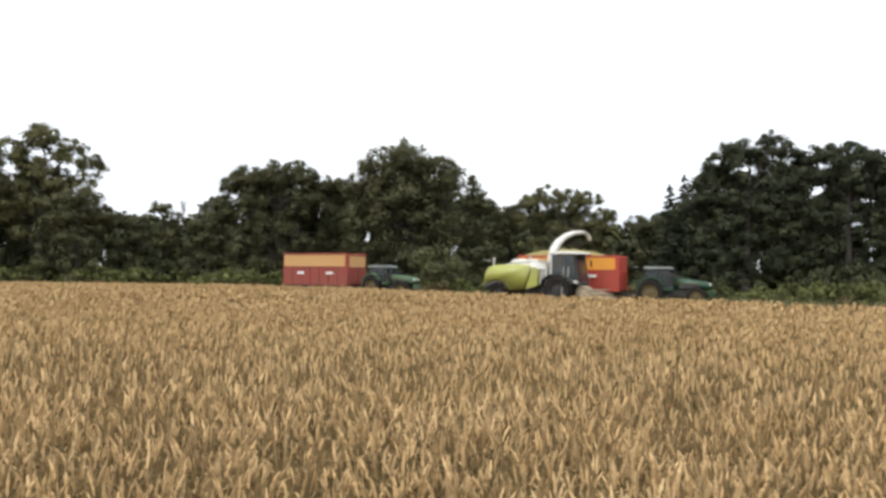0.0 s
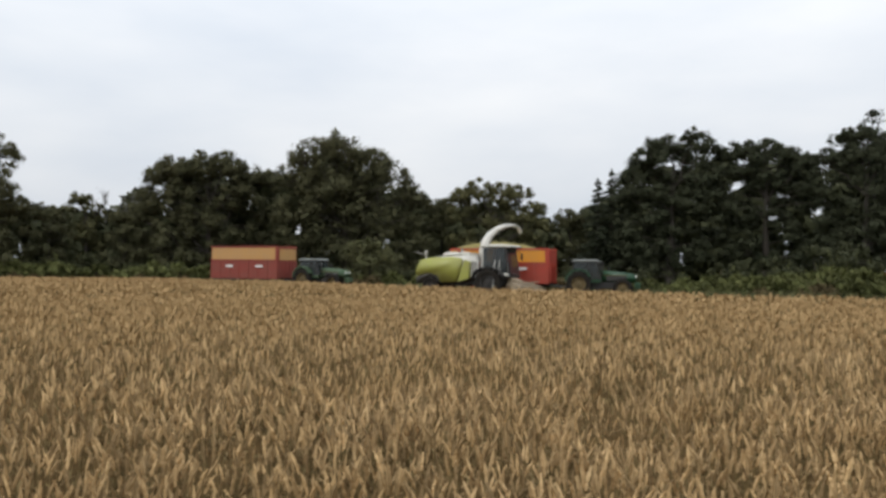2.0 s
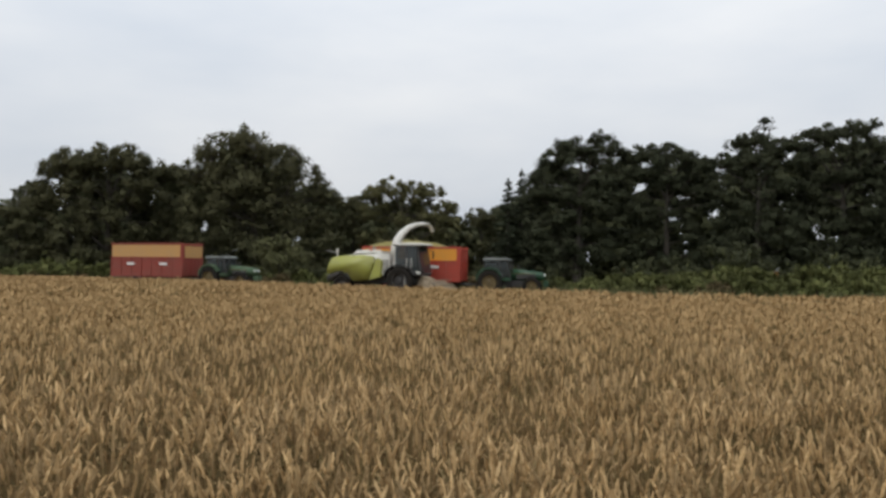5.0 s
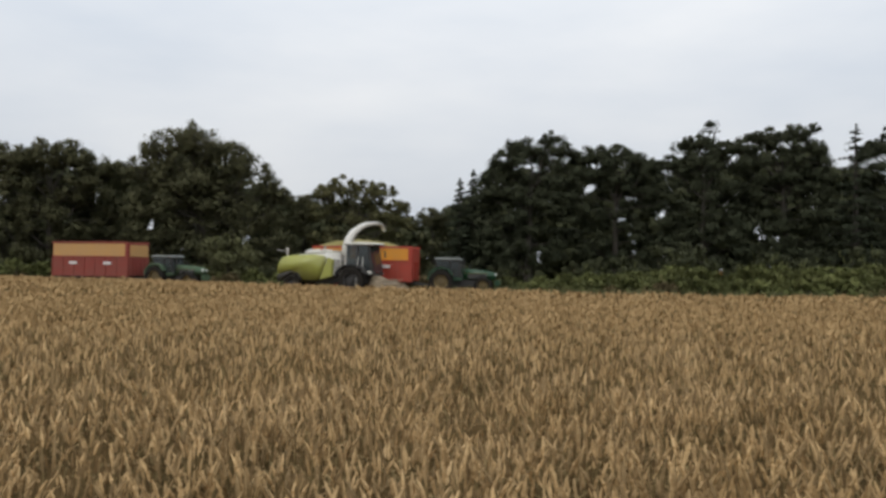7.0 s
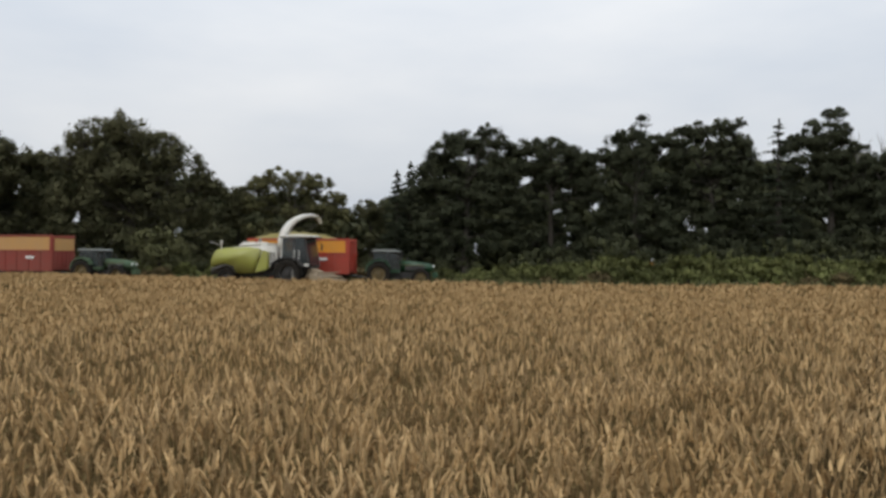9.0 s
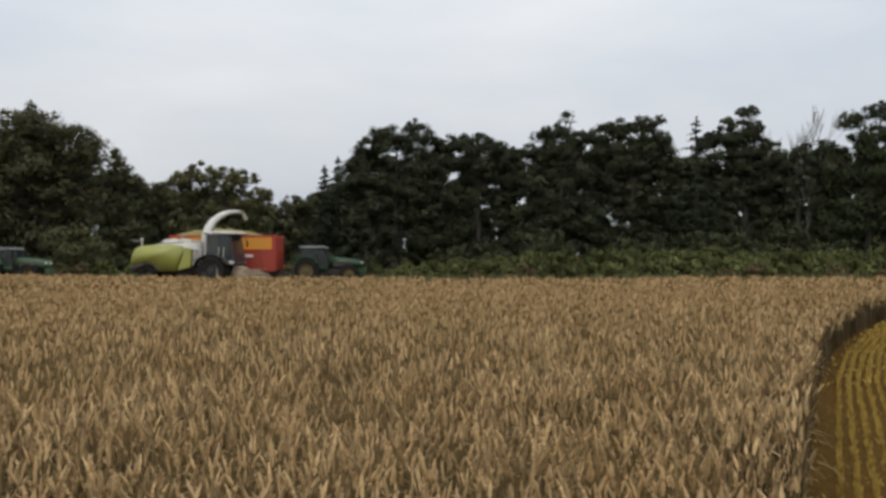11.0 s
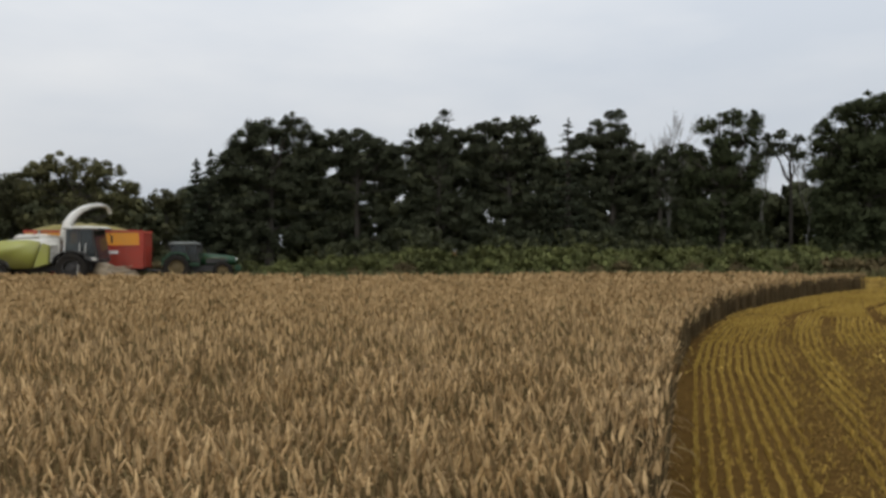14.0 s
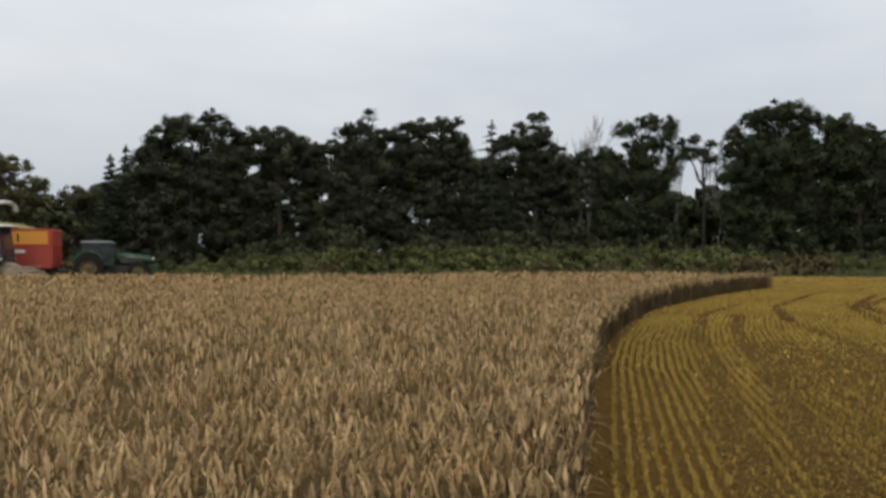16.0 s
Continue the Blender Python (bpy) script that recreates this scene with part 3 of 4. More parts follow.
tree("pine_tree", 6.3, 92, [(4.2, 8.4, 1.1), (5.1, 9.4, 1.25), (6.5, 9.7, 1.4), (7.9, 10.0, 0.85), (8.8, 9.3, 1.05), (3.9, 7.5, 1.2), (3.1, 6.4, 1.1)], PINE, PINE_LABEL, 969, 0.1)
tree("pine_tree", 12.6, 94, [(10.1, 8.5, 0.9), (11.1, 9.0, 1.3), (12.6, 9.0, 1.25), (13.8, 8.8, 1.25), (15.1, 8.0, 1.0)], PINE, PINE_LABEL, 1028, 0.12)
tree("pine_tree", 18.6, 90, [(16.3, 8.3, 1.15), (17.7, 9.4, 0.8), (18.5, 9.5, 0.95), (19.9, 9.1, 1.1), (21.0, 9.0, 0.95)], PINE, PINE_LABEL, 1085, 0.12)
tree("pine_tree", 18.9, 97, [(19.0, 10.4, 0.42), (18.6, 9.9, 0.45), (19.4, 9.8, 0.4)], SPRUCE, "tall thin pine with a sparse ragged top", 1079, 0.6, open_=0.6)
tree("pine_tree", 24.0, 92, [(21.7, 8.8, 0.75), (22.2, 9.5, 0.85), (23.1, 9.8, 1.05), (24.5, 9.9, 1.1), (25.6, 9.9, 0.65), (25.9, 8.8, 0.8), (26.3, 7.8, 0.6)], PINE, PINE_LABEL, 1141, 0.12)
spruce(28.2, 92, 9.75, 5.4, "tall dark spruce with a pointed top", 1180)
tree("pine_tree", 31.4, 94, [(28.9, 8.3, 0.8), (29.3, 8.8, 0.75), (30.4, 9.4, 0.9), (30.8, 8.6, 1.2), (31.3, 10.0, 0.6), (31.9, 10.1, 0.4), (32.2, 9.1, 0.75), (33.0, 8.0, 0.8), (33.6, 7.0, 0.8)], PINE, PINE_LABEL, 1217, 0.12)
tree("pine_tree", 34.7, 92, [(33.9, 7.3, 1.0), (35.2, 7.5, 1.0)], PINE, "shorter dark green pine between taller trees", 1249, 0.1)
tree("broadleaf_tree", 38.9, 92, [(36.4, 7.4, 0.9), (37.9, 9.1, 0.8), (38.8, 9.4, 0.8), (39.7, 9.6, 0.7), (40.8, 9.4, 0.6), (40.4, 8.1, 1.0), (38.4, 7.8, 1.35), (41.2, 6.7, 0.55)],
     SHADED_BROADLEAF, "tall dark green tree with a thin upper crown", 1292, 0.1, open_=0.2)
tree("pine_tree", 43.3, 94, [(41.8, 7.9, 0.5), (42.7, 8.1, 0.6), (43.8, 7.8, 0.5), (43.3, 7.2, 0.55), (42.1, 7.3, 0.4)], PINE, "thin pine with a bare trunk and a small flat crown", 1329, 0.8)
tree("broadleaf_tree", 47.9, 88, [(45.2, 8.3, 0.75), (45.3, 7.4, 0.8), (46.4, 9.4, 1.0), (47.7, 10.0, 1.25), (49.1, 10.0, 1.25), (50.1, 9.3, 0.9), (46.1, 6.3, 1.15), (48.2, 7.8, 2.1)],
     SHADED_BROADLEAF, "very broad tall broadleaf tree with a domed dark crown", 1379, 0.05)
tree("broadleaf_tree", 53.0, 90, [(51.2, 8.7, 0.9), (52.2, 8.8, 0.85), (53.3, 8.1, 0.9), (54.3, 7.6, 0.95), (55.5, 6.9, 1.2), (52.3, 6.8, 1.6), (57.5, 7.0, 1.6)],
     SHADED_BROADLEAF, "broad dark green broadleaf tree with a rounded crown", 1428, 0.05)
bare_tree(34.1, 100, top_at(9.7, 100), 6.0, 5)
bare_tree(35.3, 102, top_at(8.7, 102), 5.0, 6)
bare_tree(44.4, 95, top_at(7.3, 95), 3.0, 7)
bare_tree(41.5, 97, top_at(7.6, 97), 3.4, 9)
bare_tree(-33.6, 108, top_at(5.2, 108), 5.0, 8)


def far_woodland():
    """Clumps behind the first trees, the wood's dark depth put into their colour."""
    g = np.random.default_rng(21)
    pieces = []
    for az in np.arange(-56, 66, 1.25):
        r = g.uniform(106, 122)
        e = np.interp(az, [-56, -46, -41, -38, -33, -30.5, -27, -23.5, -22, -18, -16, -12, -10, -6, -2.5, 0, 3, 5, 10, 15, 20, 25, 27, 31, 34, 38, 40.5, 42, 45, 46.5, 50, 60],
                      [7, 7.4, 5, 3.6, 3.0, 5.6, 7.2, 6.4, 6.6, 8.8, 8.2, 4.8, 4.4, 5.2, 3.5, 3.4, 5.4, 8.4, 8.4, 7.9, 8.6, 8.6, 6.9, 8.4, 7.0, 7.6, 5.6, 4.5, 4.5, 8.0, 9.0, 7.2])
        e *= g.uniform(0.86, 1.0)
        c = polar(az, r)
        h = top_at(e, r)
        centres = [(c.x + g.normal(0, 1.4), c.y + g.normal(0, 1.4), h * q) for q in np.linspace(0.1, 0.9, 8)]
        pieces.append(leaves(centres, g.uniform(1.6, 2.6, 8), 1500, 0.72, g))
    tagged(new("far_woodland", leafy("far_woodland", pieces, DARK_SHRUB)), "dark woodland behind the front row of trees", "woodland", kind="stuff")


far_woodland()


def shrub_prototypes():
    out = []
    # two of the five take the leaf colour darkened for shade
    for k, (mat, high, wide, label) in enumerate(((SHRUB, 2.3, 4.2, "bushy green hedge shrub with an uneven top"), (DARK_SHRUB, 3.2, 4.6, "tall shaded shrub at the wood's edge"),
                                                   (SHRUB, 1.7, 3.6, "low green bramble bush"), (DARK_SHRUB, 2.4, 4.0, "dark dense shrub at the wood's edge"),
                                                   (WEEDS, 1.4, 3.2, "patch of tall dry brown weeds"))):
        g = np.random.default_rng(60 + k)
        ob = thing("shrub", Matrix.Translation((0, 0, 0)), label, "shrub", "hedge shrubs")
        centres, sizes, wood = [], [], []
        for _ in range(26):
            a, t = g.uniform(0, 6.28), g.uniform(0, 1)
            out_ = wide / 2 * g.uniform(0.1, 0.9) * (1.05 - 0.6 * t)
            c = np.array([np.cos(a) * out_, np.sin(a) * out_, high * (0.1 + 0.78 * t) * g.uniform(0.75, 1.0)])
            centres.append(c), sizes.append(g.uniform(0.28, 0.6))
            wood.append(limb((c[0] * 0.15, c[1] * 0.15, -0.05), c, 0.035, 0.01, 0, g, 3, 4))
        v, f, i = gather(wood)
        s = new("stem", mesh_of("stem", v, f, [BARK]))
        pieces = [leaves(centres, sizes, 1500, 0.12, g)]
        # upright shoots along the top
        n = 70
        p = np.asarray(centres)[g.integers(0, len(centres), n)] + g.normal(0, 0.3, (n, 3))
        for q, b in zip(p, g.uniform(0, 3.1, n)):
            shoot = ribbon([q, q + [g.normal(0, .08), g.normal(0, .08), g.uniform(0.2, 0.45)]], [0.03, 0.01], (np.cos(b), np.sin(b), 0))
            pieces.append((*shoot, np.tile([[0.0, -0.5, 0.86]], (4, 1))))
        c = new("foliage", leafy("foliage", pieces, mat))
        s.parent = c.parent = ob
        out.append(ob)
    return out


def hedge():
    g = np.random.default_rng(33)
    green, tall, low, dark, weeds = protos = shrub_prototypes()
    first = {p: True for p in protos}

    def put(p, az, r, s, stretch=1.0):
        m = Matrix.Translation(polar(az, r)) @ pose(0, 0, 0, 0, 0, g.uniform(0, 360))
        if first[p]:
            first[p] = False
            p.matrix_world = m
            ob = p
        else:
            ob = copy_thing(p, m)
        ob.scale = (s, s, s * stretch * g.uniform(0.92, 1.1))
    az = -58.0
    while az < 64:
        r = verge_at(az)
        # the hedge stands highest before the pines and sinks to weeds at both ends
        high = np.interp(az, [-58, -36, -22, -10, -4, 4, 10, 14, 22, 42, 46, 50, 64], [1.2, 1.2, 0.9, 0.7, 0.6, 0.6, 0.8, 1.0, 1.12, 1.12, 0.9, 0.8, 0.8])
        put(green if g.uniform() < 0.6 else low, az, r + g.uniform(4.5, 7.0), high * g.uniform(0.85, 1.12))
        if az > 6:
            put(green, az + 0.7, r + g.uniform(5.0, 7.0), high * g.uniform(0.85, 1.08))
            put(low, az + 0.3, r + g.uniform(3.0, 4.5), high * g.uniform(0.75, 1.05))
        elif az < -36:
            put(green, az + 0.8, r + g.uniform(4.0, 6.5), high * g.uniform(0.8, 1.1))
        if g.uniform() < (0.35 if 6 < az < 40 else 0.7):
            put(weeds, az + g.uniform(-1, 1), r + g.uniform(1.5, 3.5), g.uniform(0.6, 1.0))
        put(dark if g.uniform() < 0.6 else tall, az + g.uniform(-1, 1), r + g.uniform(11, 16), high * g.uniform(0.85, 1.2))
        if g.uniform() < 0.4:
            put(tall, az + g.uniform(-1, 1), r + g.uniform(19, 27), high * g.uniform(1.1, 1.6))
        az += 1.7
    for az, r in ((46.0, 64.0), (47.0, 64.5), (48.1, 65.2), (49.3, 65.0), (50.6, 66.0)):
        put(weeds, az, r, g.uniform(1.0, 1.3))


hedge()
tree("willow_shrub", -15.6, 71, [(-16.4, 1.7, 0.8), (-15.4, 2.0, 0.9), (-14.5, 1.3, 0.7)], WILLOW, "tall pale olive willow bush behind the machines", 77, 0.05, 0.1, category="shrub")


def verge_grass():
    g = np.random.default_rng(12)
    n = 6000
    az = g.uniform(-52, 60, n)
    r = np.array([verge_at(a) for a in az]) + g.uniform(-1.5, 8.0, n)
    x, y = np.sin(np.radians(az)) * r, np.cos(np.radians(az)) * r
    temps = []
    for _ in range(8):
        pieces = []
        for _ in range(5):
            a, h = rnd.uniform(0, 6.28), rnd.uniform(0.25, 0.6)
            side = np.array([np.cos(a), np.sin(a), 0])
            p = np.array([rnd.uniform(-0.2, 0.2), rnd.uniform(-0.2, 0.2), 0])
            lean = np.array([rnd.uniform(-0.15, 0.15), rnd.uniform(-0.15, 0.15), 0])
            pieces.append(ribbon([p, p + lean * 0.4 + [0, 0, h * 0.6], p + lean + [0, 0, h]], [0.035, 0.03, 0.006], side, 0))
        temps.append(gather(pieces))
    v, f, i = gather(plant(np.column_stack([x, y, np.zeros(n)]), temps, 0.7, 1.3))
    tagged(new("verge_grass", mesh_of("verge_grass", v, f, [GRASS], i)), "long rough green grass along the hedge foot", "grass", kind="stuff")


verge_grass()


# ---- machines ----
LIME = material("lime_green_paint", (0.345, 0.36, 0.06), (0.32, 0.31, 0.10), rough=0.4, fine=6, coarse=0.8, coat=0.2)
WHITE = material("dusty_white_paint", (0.72, 0.71, 0.66), (0.52, 0.49, 0.42), rough=0.45, fine=5, coarse=1.2)
CREAM = material("dusty_cream_steel", (0.34, 0.27, 0.18), (0.22, 0.17, 0.11), rough=0.6, fine=6, coarse=1.5)
GREY = material("grey_plastic", (0.085, 0.08, 0.07), (0.05, 0.047, 0.04), rough=0.6, fine=6, coarse=1.5)
RED = material("trailer_red_paint", (0.42, 0.045, 0.024), (0.31, 0.06, 0.036), rough=0.5, fine=5, coarse=0.7, coat=0.1)
ORANGE = material("trailer_orange_paint", (0.70, 0.285, 0.02), (0.60, 0.27, 0.045), rough=0.5, fine=5, coarse=0.7)
DULL_RED = material("dust_covered_red_paint", (0.27, 0.05, 0.038), (0.22, 0.075, 0.055), rough=0.7, fine=5, coarse=0.7, sheen=0.3)
DULL_ORANGE = material("dust_covered_orange_paint", (0.52, 0.29, 0.10), (0.46, 0.28, 0.13), rough=0.7, fine=5, coarse=0.7, sheen=0.3)
DULL_GREEN = material("dust_covered_green_paint", (0.05, 0.105, 0.055), (0.10, 0.125, 0.075), rough=0.6, fine=5, coarse=0.9, sheen=0.3)
ROOF = material("pale_roof_plastic", (0.22, 0.235, 0.22), (0.14, 0.15, 0.14), rough=0.55, fine=6, coarse=1.2)
GREEN = material("tractor_green_paint", (0.012, 0.062, 0.024), (0.022, 0.06, 0.03), rough=0.4, fine=6, coarse=1.0, coat=0.2)
YELLOW = material("dusty_yellow_paint", (0.17, 0.115, 0.03), (0.11, 0.08, 0.035), rough=0.5, fine=7, coarse=1.5)
BLACK = material("black_paint", (0.025, 0.025, 0.024), (0.05, 0.045, 0.04), rough=0.55, fine=6, coarse=1.5)
RUBBER = material("dusty_tyre_rubber", (0.014, 0.013, 0.012), (0.03, 0.025, 0.019), rough=0.95, sheen=0.2, fine=12, coarse=2.5)
STEEL = material("worn_steel", (0.32, 0.31, 0.29), (0.2, 0.19, 0.17), rough=0.45, metal=0.8, fine=10, coarse=2)
MARK = material("white_plate", (0.8, 0.79, 0.76), (0.66, 0.64, 0.6), rough=0.5, fine=8, coarse=2)
AMBER = material("amber_lamp", (0.7, 0.25, 0.01), rough=0.2)
LAMP = material("clear_lamp", (0.75, 0.75, 0.72), rough=0.15)
SILAGE = material("chopped_green_crop", (0.26, 0.21, 0.07), (0.17, 0.15, 0.045), rough=0.95, fine=14, coarse=3, bump=1.0)
GLASS = material("tinted_glass", (0.10, 0.125, 0.125), (0.13, 0.15, 0.15), rough=0.08, fine=3, coarse=0.8, sheen=0.5)
GLASS.node_tree.nodes["Principled BSDF"].inputs["Transmission Weight"].default_value = 0.75


def box(x0, x1, y0, y1, z0, z1, edge=0.02, bm=None):
    """A box with softened edges."""
    b = bmesh.new()
    bmesh.ops.create_cube(b, size=1.0, matrix=Matrix.Translation(((x0 + x1) / 2, (y0 + y1) / 2, (z0 + z1) / 2)) @ Matrix.Diagonal((x1 - x0, y1 - y0, z1 - z0, 1)))
    if edge:
        bmesh.ops.bevel(b, geom=b.edges[:], offset=min(edge, 0.45 * min(x1 - x0, y1 - y0, z1 - z0)), segments=2, affect="EDGES")
    return b if bm is None else merged(bm, b)


def merged(bm, other):
    me = bpy.data.meshes.new("piece")
    other.to_mesh(me)
    other.free()
    bm.from_mesh(me)
    bpy.data.meshes.remove(me)
    return bm


def slab(profile, y0, y1, edge=0.03, narrow=1.0):
    """A side outline in x and z, carried across from y0 to y1; narrow draws the y1 side in."""
    b = bmesh.new()
    cx = sum(p[0] for p in profile) / len(profile)
    cz = sum(p[1] for p in profile) / len(profile)
    a = [b.verts.new((x, y0, z)) for x, z in profile]
    c = [b.verts.new((cx + (x - cx) * narrow, y1, cz + (z - cz) * narrow)) for x, z in profile]
    n = len(profile)
    b.faces.new(a), b.faces.new(c[::-1])
    for k in range(n):
        b.faces.new((a[(k + 1) % n], a[k], c[k], c[(k + 1) % n]))
    bmesh.ops.recalc_face_normals(b, faces=b.faces)
    if edge:
        bmesh.ops.bevel(b, geom=b.edges[:], offset=edge, segments=2, affect="EDGES", clamp_overlap=True)
    return b


def sweep(points, halves, bm=None):
    """A box duct along points, with its half width and half depth at each."""
    b = bmesh.new()
    rings = []
    for k, p in enumerate(points):
        d = (Vector(points[min(k + 1, len(points) - 1)]) - Vector(points[max(k - 1, 0)])).normalized()
        side = d.cross(Vector((1, 0, 0)))
        side = side.normalized() if side.length > 0.1 else Vector((0, 1, 0))
        up = d.cross(side).normalized()
        w, h = halves[k]
        rings.append([b.verts.new(Vector(p) + up * w * i + side * h * j) for i, j in ((-1, -1), (1, -1), (1, 1), (-1, 1))])
    for r0, r1 in zip(rings, rings[1:]):
        for k in range(4):
            b.faces.new((r0[k], r0[(k + 1) % 4], r1[(k + 1) % 4], r1[k]))
    b.faces.new(rings[0][::-1]), b.faces.new(rings[-1])
    bmesh.ops.recalc_face_normals(b, faces=b.faces)
    bmesh.ops.bevel(b, geom=b.edges[:], offset=0.03, segments=2, affect="EDGES", clamp_overlap=True)
    return b if bm is None else merged(bm, b)


def rod(a, c, r, sides=8, bm=None):
    b = bmesh.new()
    a, c = Vector(a), Vector(c)
    m = Matrix.Translation((a + c) / 2) @ (c - a).to_track_quat("Z", "Y").to_matrix().to_4x4()
    bmesh.ops.create_cone(b, cap_ends=True, segments=sides, radius1=r, radius2=r, depth=(c - a).length, matrix=m)
    return b if bm is None else merged(bm, b)


def lathe(profile, x, y, z, turns=28, bm=None):
    """A ring turned about an axle along y, from (radius, y) pairs."""
    b = bmesh.new()
    rings = []
    for k in range(turns):
        a = k * 2 * math.pi / turns
        rings.append([b.verts.new((x + math.cos(a) * r, y + w, z + math.sin(a) * r)) for r, w in profile])
    n = len(profile)
    for k in range(turns):
        for j in range(n - 1):
            b.faces.new((rings[k][j], rings[k][j + 1], rings[(k + 1) % turns][j + 1], rings[(k + 1) % turns][j]))
    bmesh.ops.recalc_face_normals(b, faces=b.faces)
    return b if bm is None else merged(bm, b)


def wheel(owner, x, y, r, w, rim_mat, lugs=True):
    """A wheel with a deep-lugged tyre and a dished rim."""
    hw, inner = w / 2, r * 0.58
    b = lathe([(inner, -hw * 0.8), (r * 0.8, -hw), (r * 0.96, -hw * 0.88), (r * 0.975, 0), (r * 0.96, hw * 0.88), (r * 0.8, hw), (inner, hw * 0.8)], x, y, r)
    if lugs:
        n = 18
        for k in range(n):
            for s in (-1, 1):
                a = (k + (0.5 if s > 0 else 0)) * 2 * math.pi / n
                c = bmesh.new()
                bmesh.ops.create_cube(c, size=1.0, matrix=Matrix.Translation((x, y, r)) @ Matrix.Rotation(-a, 4, "Y") @ Matrix.Translation((r * 0.965, s * hw * 0.46, 0))
                                      @ Matrix.Rotation(s * 0.6, 4, "X") @ Matrix.Diagonal((r * 0.07, hw * 0.95, r * 0.055, 1)))
                merged(b, c)
    tyre = part("wheel", b, RUBBER, owner)
    out = -1 if y < 0 else 1
    part("rim", lathe([(inner * 1.02, out * hw * 0.8), (inner * 0.9, out * hw * 0.75), (inner * 0.82, out * hw * 0.2), (inner * 0.35, out * hw * 0.25), (inner * 0.3, out * hw * 0.55), (0.01, out * hw * 0.58)], x, y, r, 24),
         rim_mat, tyre, "painted steel rim")
    return tyre


def on_ground(x, y, heading):
    """A pose with the front towards heading, in degrees from east."""
    return pose(x, y, 0, 0, 0, heading)


def trailer(m, label, load, red, orange, boards=0.0):
    """A tandem silage trailer: red body, orange upper boards, drawbar to the front."""
    ob = thing("silage_trailer", m, label, "trailer", "silage trailers")
    L, W, Z0, Z1, Z2 = 3.7, 1.25, 1.0, 2.32 + boards * 0.4, 3.36 + boards
    part("floor", box(-L, L, -W + 0.06, W - 0.06, Z0 - 0.1, Z0, 0.01), STEEL, ob)
    for s in (-1, 1):
        part("side_panel", box(-L, L, s * W - 0.04, s * W + 0.04, Z0 - 0.1, Z1, 0.02), red, ob)
        part("upper_board", box(-L + 0.1, L - 0.28, s * W - 0.03, s * W + 0.03, Z1 + 0.02, Z2 - 0.16, 0.015), orange, ob, "orange sheet-steel upper board")
        part("top_rail", box(-L, L, s * W - 0.07, s * W + 0.07, Z2 - 0.15, Z2, 0.02), red, ob)
        part("middle_rail", box(-L, L, s * (W + 0.02) - 0.06, s * (W + 0.02) + 0.06, Z1 - 0.06, Z1 + 0.05, 0.02), red, ob)
        part("lower_rail", box(-L, L, s * (W + 0.02) - 0.07, s * (W + 0.02) + 0.07, Z0 - 0.16, Z0, 0.02), red, ob)
        for k in range(8):
            x = -L + 0.06 + k * (2 * L - 0.12) / 7
            part("rib", box(x - 0.05, x + 0.05, s * (W + 0.05) - 0.04, s * (W + 0.05) + 0.04, Z0 - 0.1, Z1 - 0.06, 0.015), red, ob)
        for x in (-1.55, 1.75):
            part("plate", box(x - 0.38, x + 0.38, s * (W + 0.105) - 0.008, s * (W + 0.105) + 0.008, 1.82, 2.02, 0.004), MARK, ob, "small white maker's plate without writing")
        part("post", box(L - 0.28, L - 0.02, s * W - 0.06, s * W + 0.06, Z1 + 0.02, Z2, 0.02), red, ob)
        part("skirt", box(-L + 0.1, -0.4, s * (W - 0.02) - 0.03, s * (W - 0.02) + 0.03, 0.74, 0.84, 0.01), GREY, ob, "grey steel under-run bar")
        for x in (-L + 0.3, -0.6):
            part("bar_bracket", box(x - 0.04, x + 0.04, s * (W - 0.06) - 0.03, s * (W - 0.06) + 0.03, 0.84, Z0 - 0.05, 0.01), GREY, ob)
        for x in (-1.75, -0.35):
            wheel(ob, x, s * 1.0, 0.56, 0.48, red, False)
        part("tail_lamp", box(-L - 0.07, -L - 0.02, s * 0.95 - 0.12, s * 0.95 + 0.12, 0.8, 0.92, 0.01), AMBER, ob)
    part("headboard", box(L - 0.05, L + 0.03, -W + 0.05, W - 0.05, Z0 - 0.1, Z2 - 0.25, 0.02), red, ob)
    if boards:
        part("front_board", box(L + 0.032, L + 0.06, -W + 0.12, W - 0.12, Z1, Z2 - 0.27, 0.01), orange, ob, "dust-covered orange front board")
    part("headboard_rail", box(L - 0.07, L + 0.06, -W + 0.08, W - 0.08, Z2 - 0.25, Z2 - 0.14, 0.02), red, ob)
    for y in (-0.75, -0.25, 0.25, 0.75):
        part("headboard_rib", box(L + 0.03, L + 0.09, y - 0.04, y + 0.04, Z0, Z1 - 0.05, 0.01), red, ob)
    part("tailgate", box(-L - 0.03, -L + 0.05, -W + 0.05, W - 0.05, Z0 - 0.1, Z2 - 0.02, 0.02), red, ob)
    for s in (-1, 1):
        part("chassis_beam", box(-L + 0.2, L - 0.1, s * 0.45 - 0.06, s * 0.45 + 0.06, 0.62, Z0 - 0.1, 0.02), BLACK, ob)
        part("drawbar", rod((L - 0.2, s * 0.42, 0.74), (L + 1.25, 0, 0.58), 0.06), BLACK, ob)
    for x in (-1.75, -0.35):
        part("axle", rod((x, -0.95, 0.56), (x, 0.95, 0.56), 0.07), BLACK, ob)
    if load:
        b = bmesh.new()
        nx, ny = 36, 12
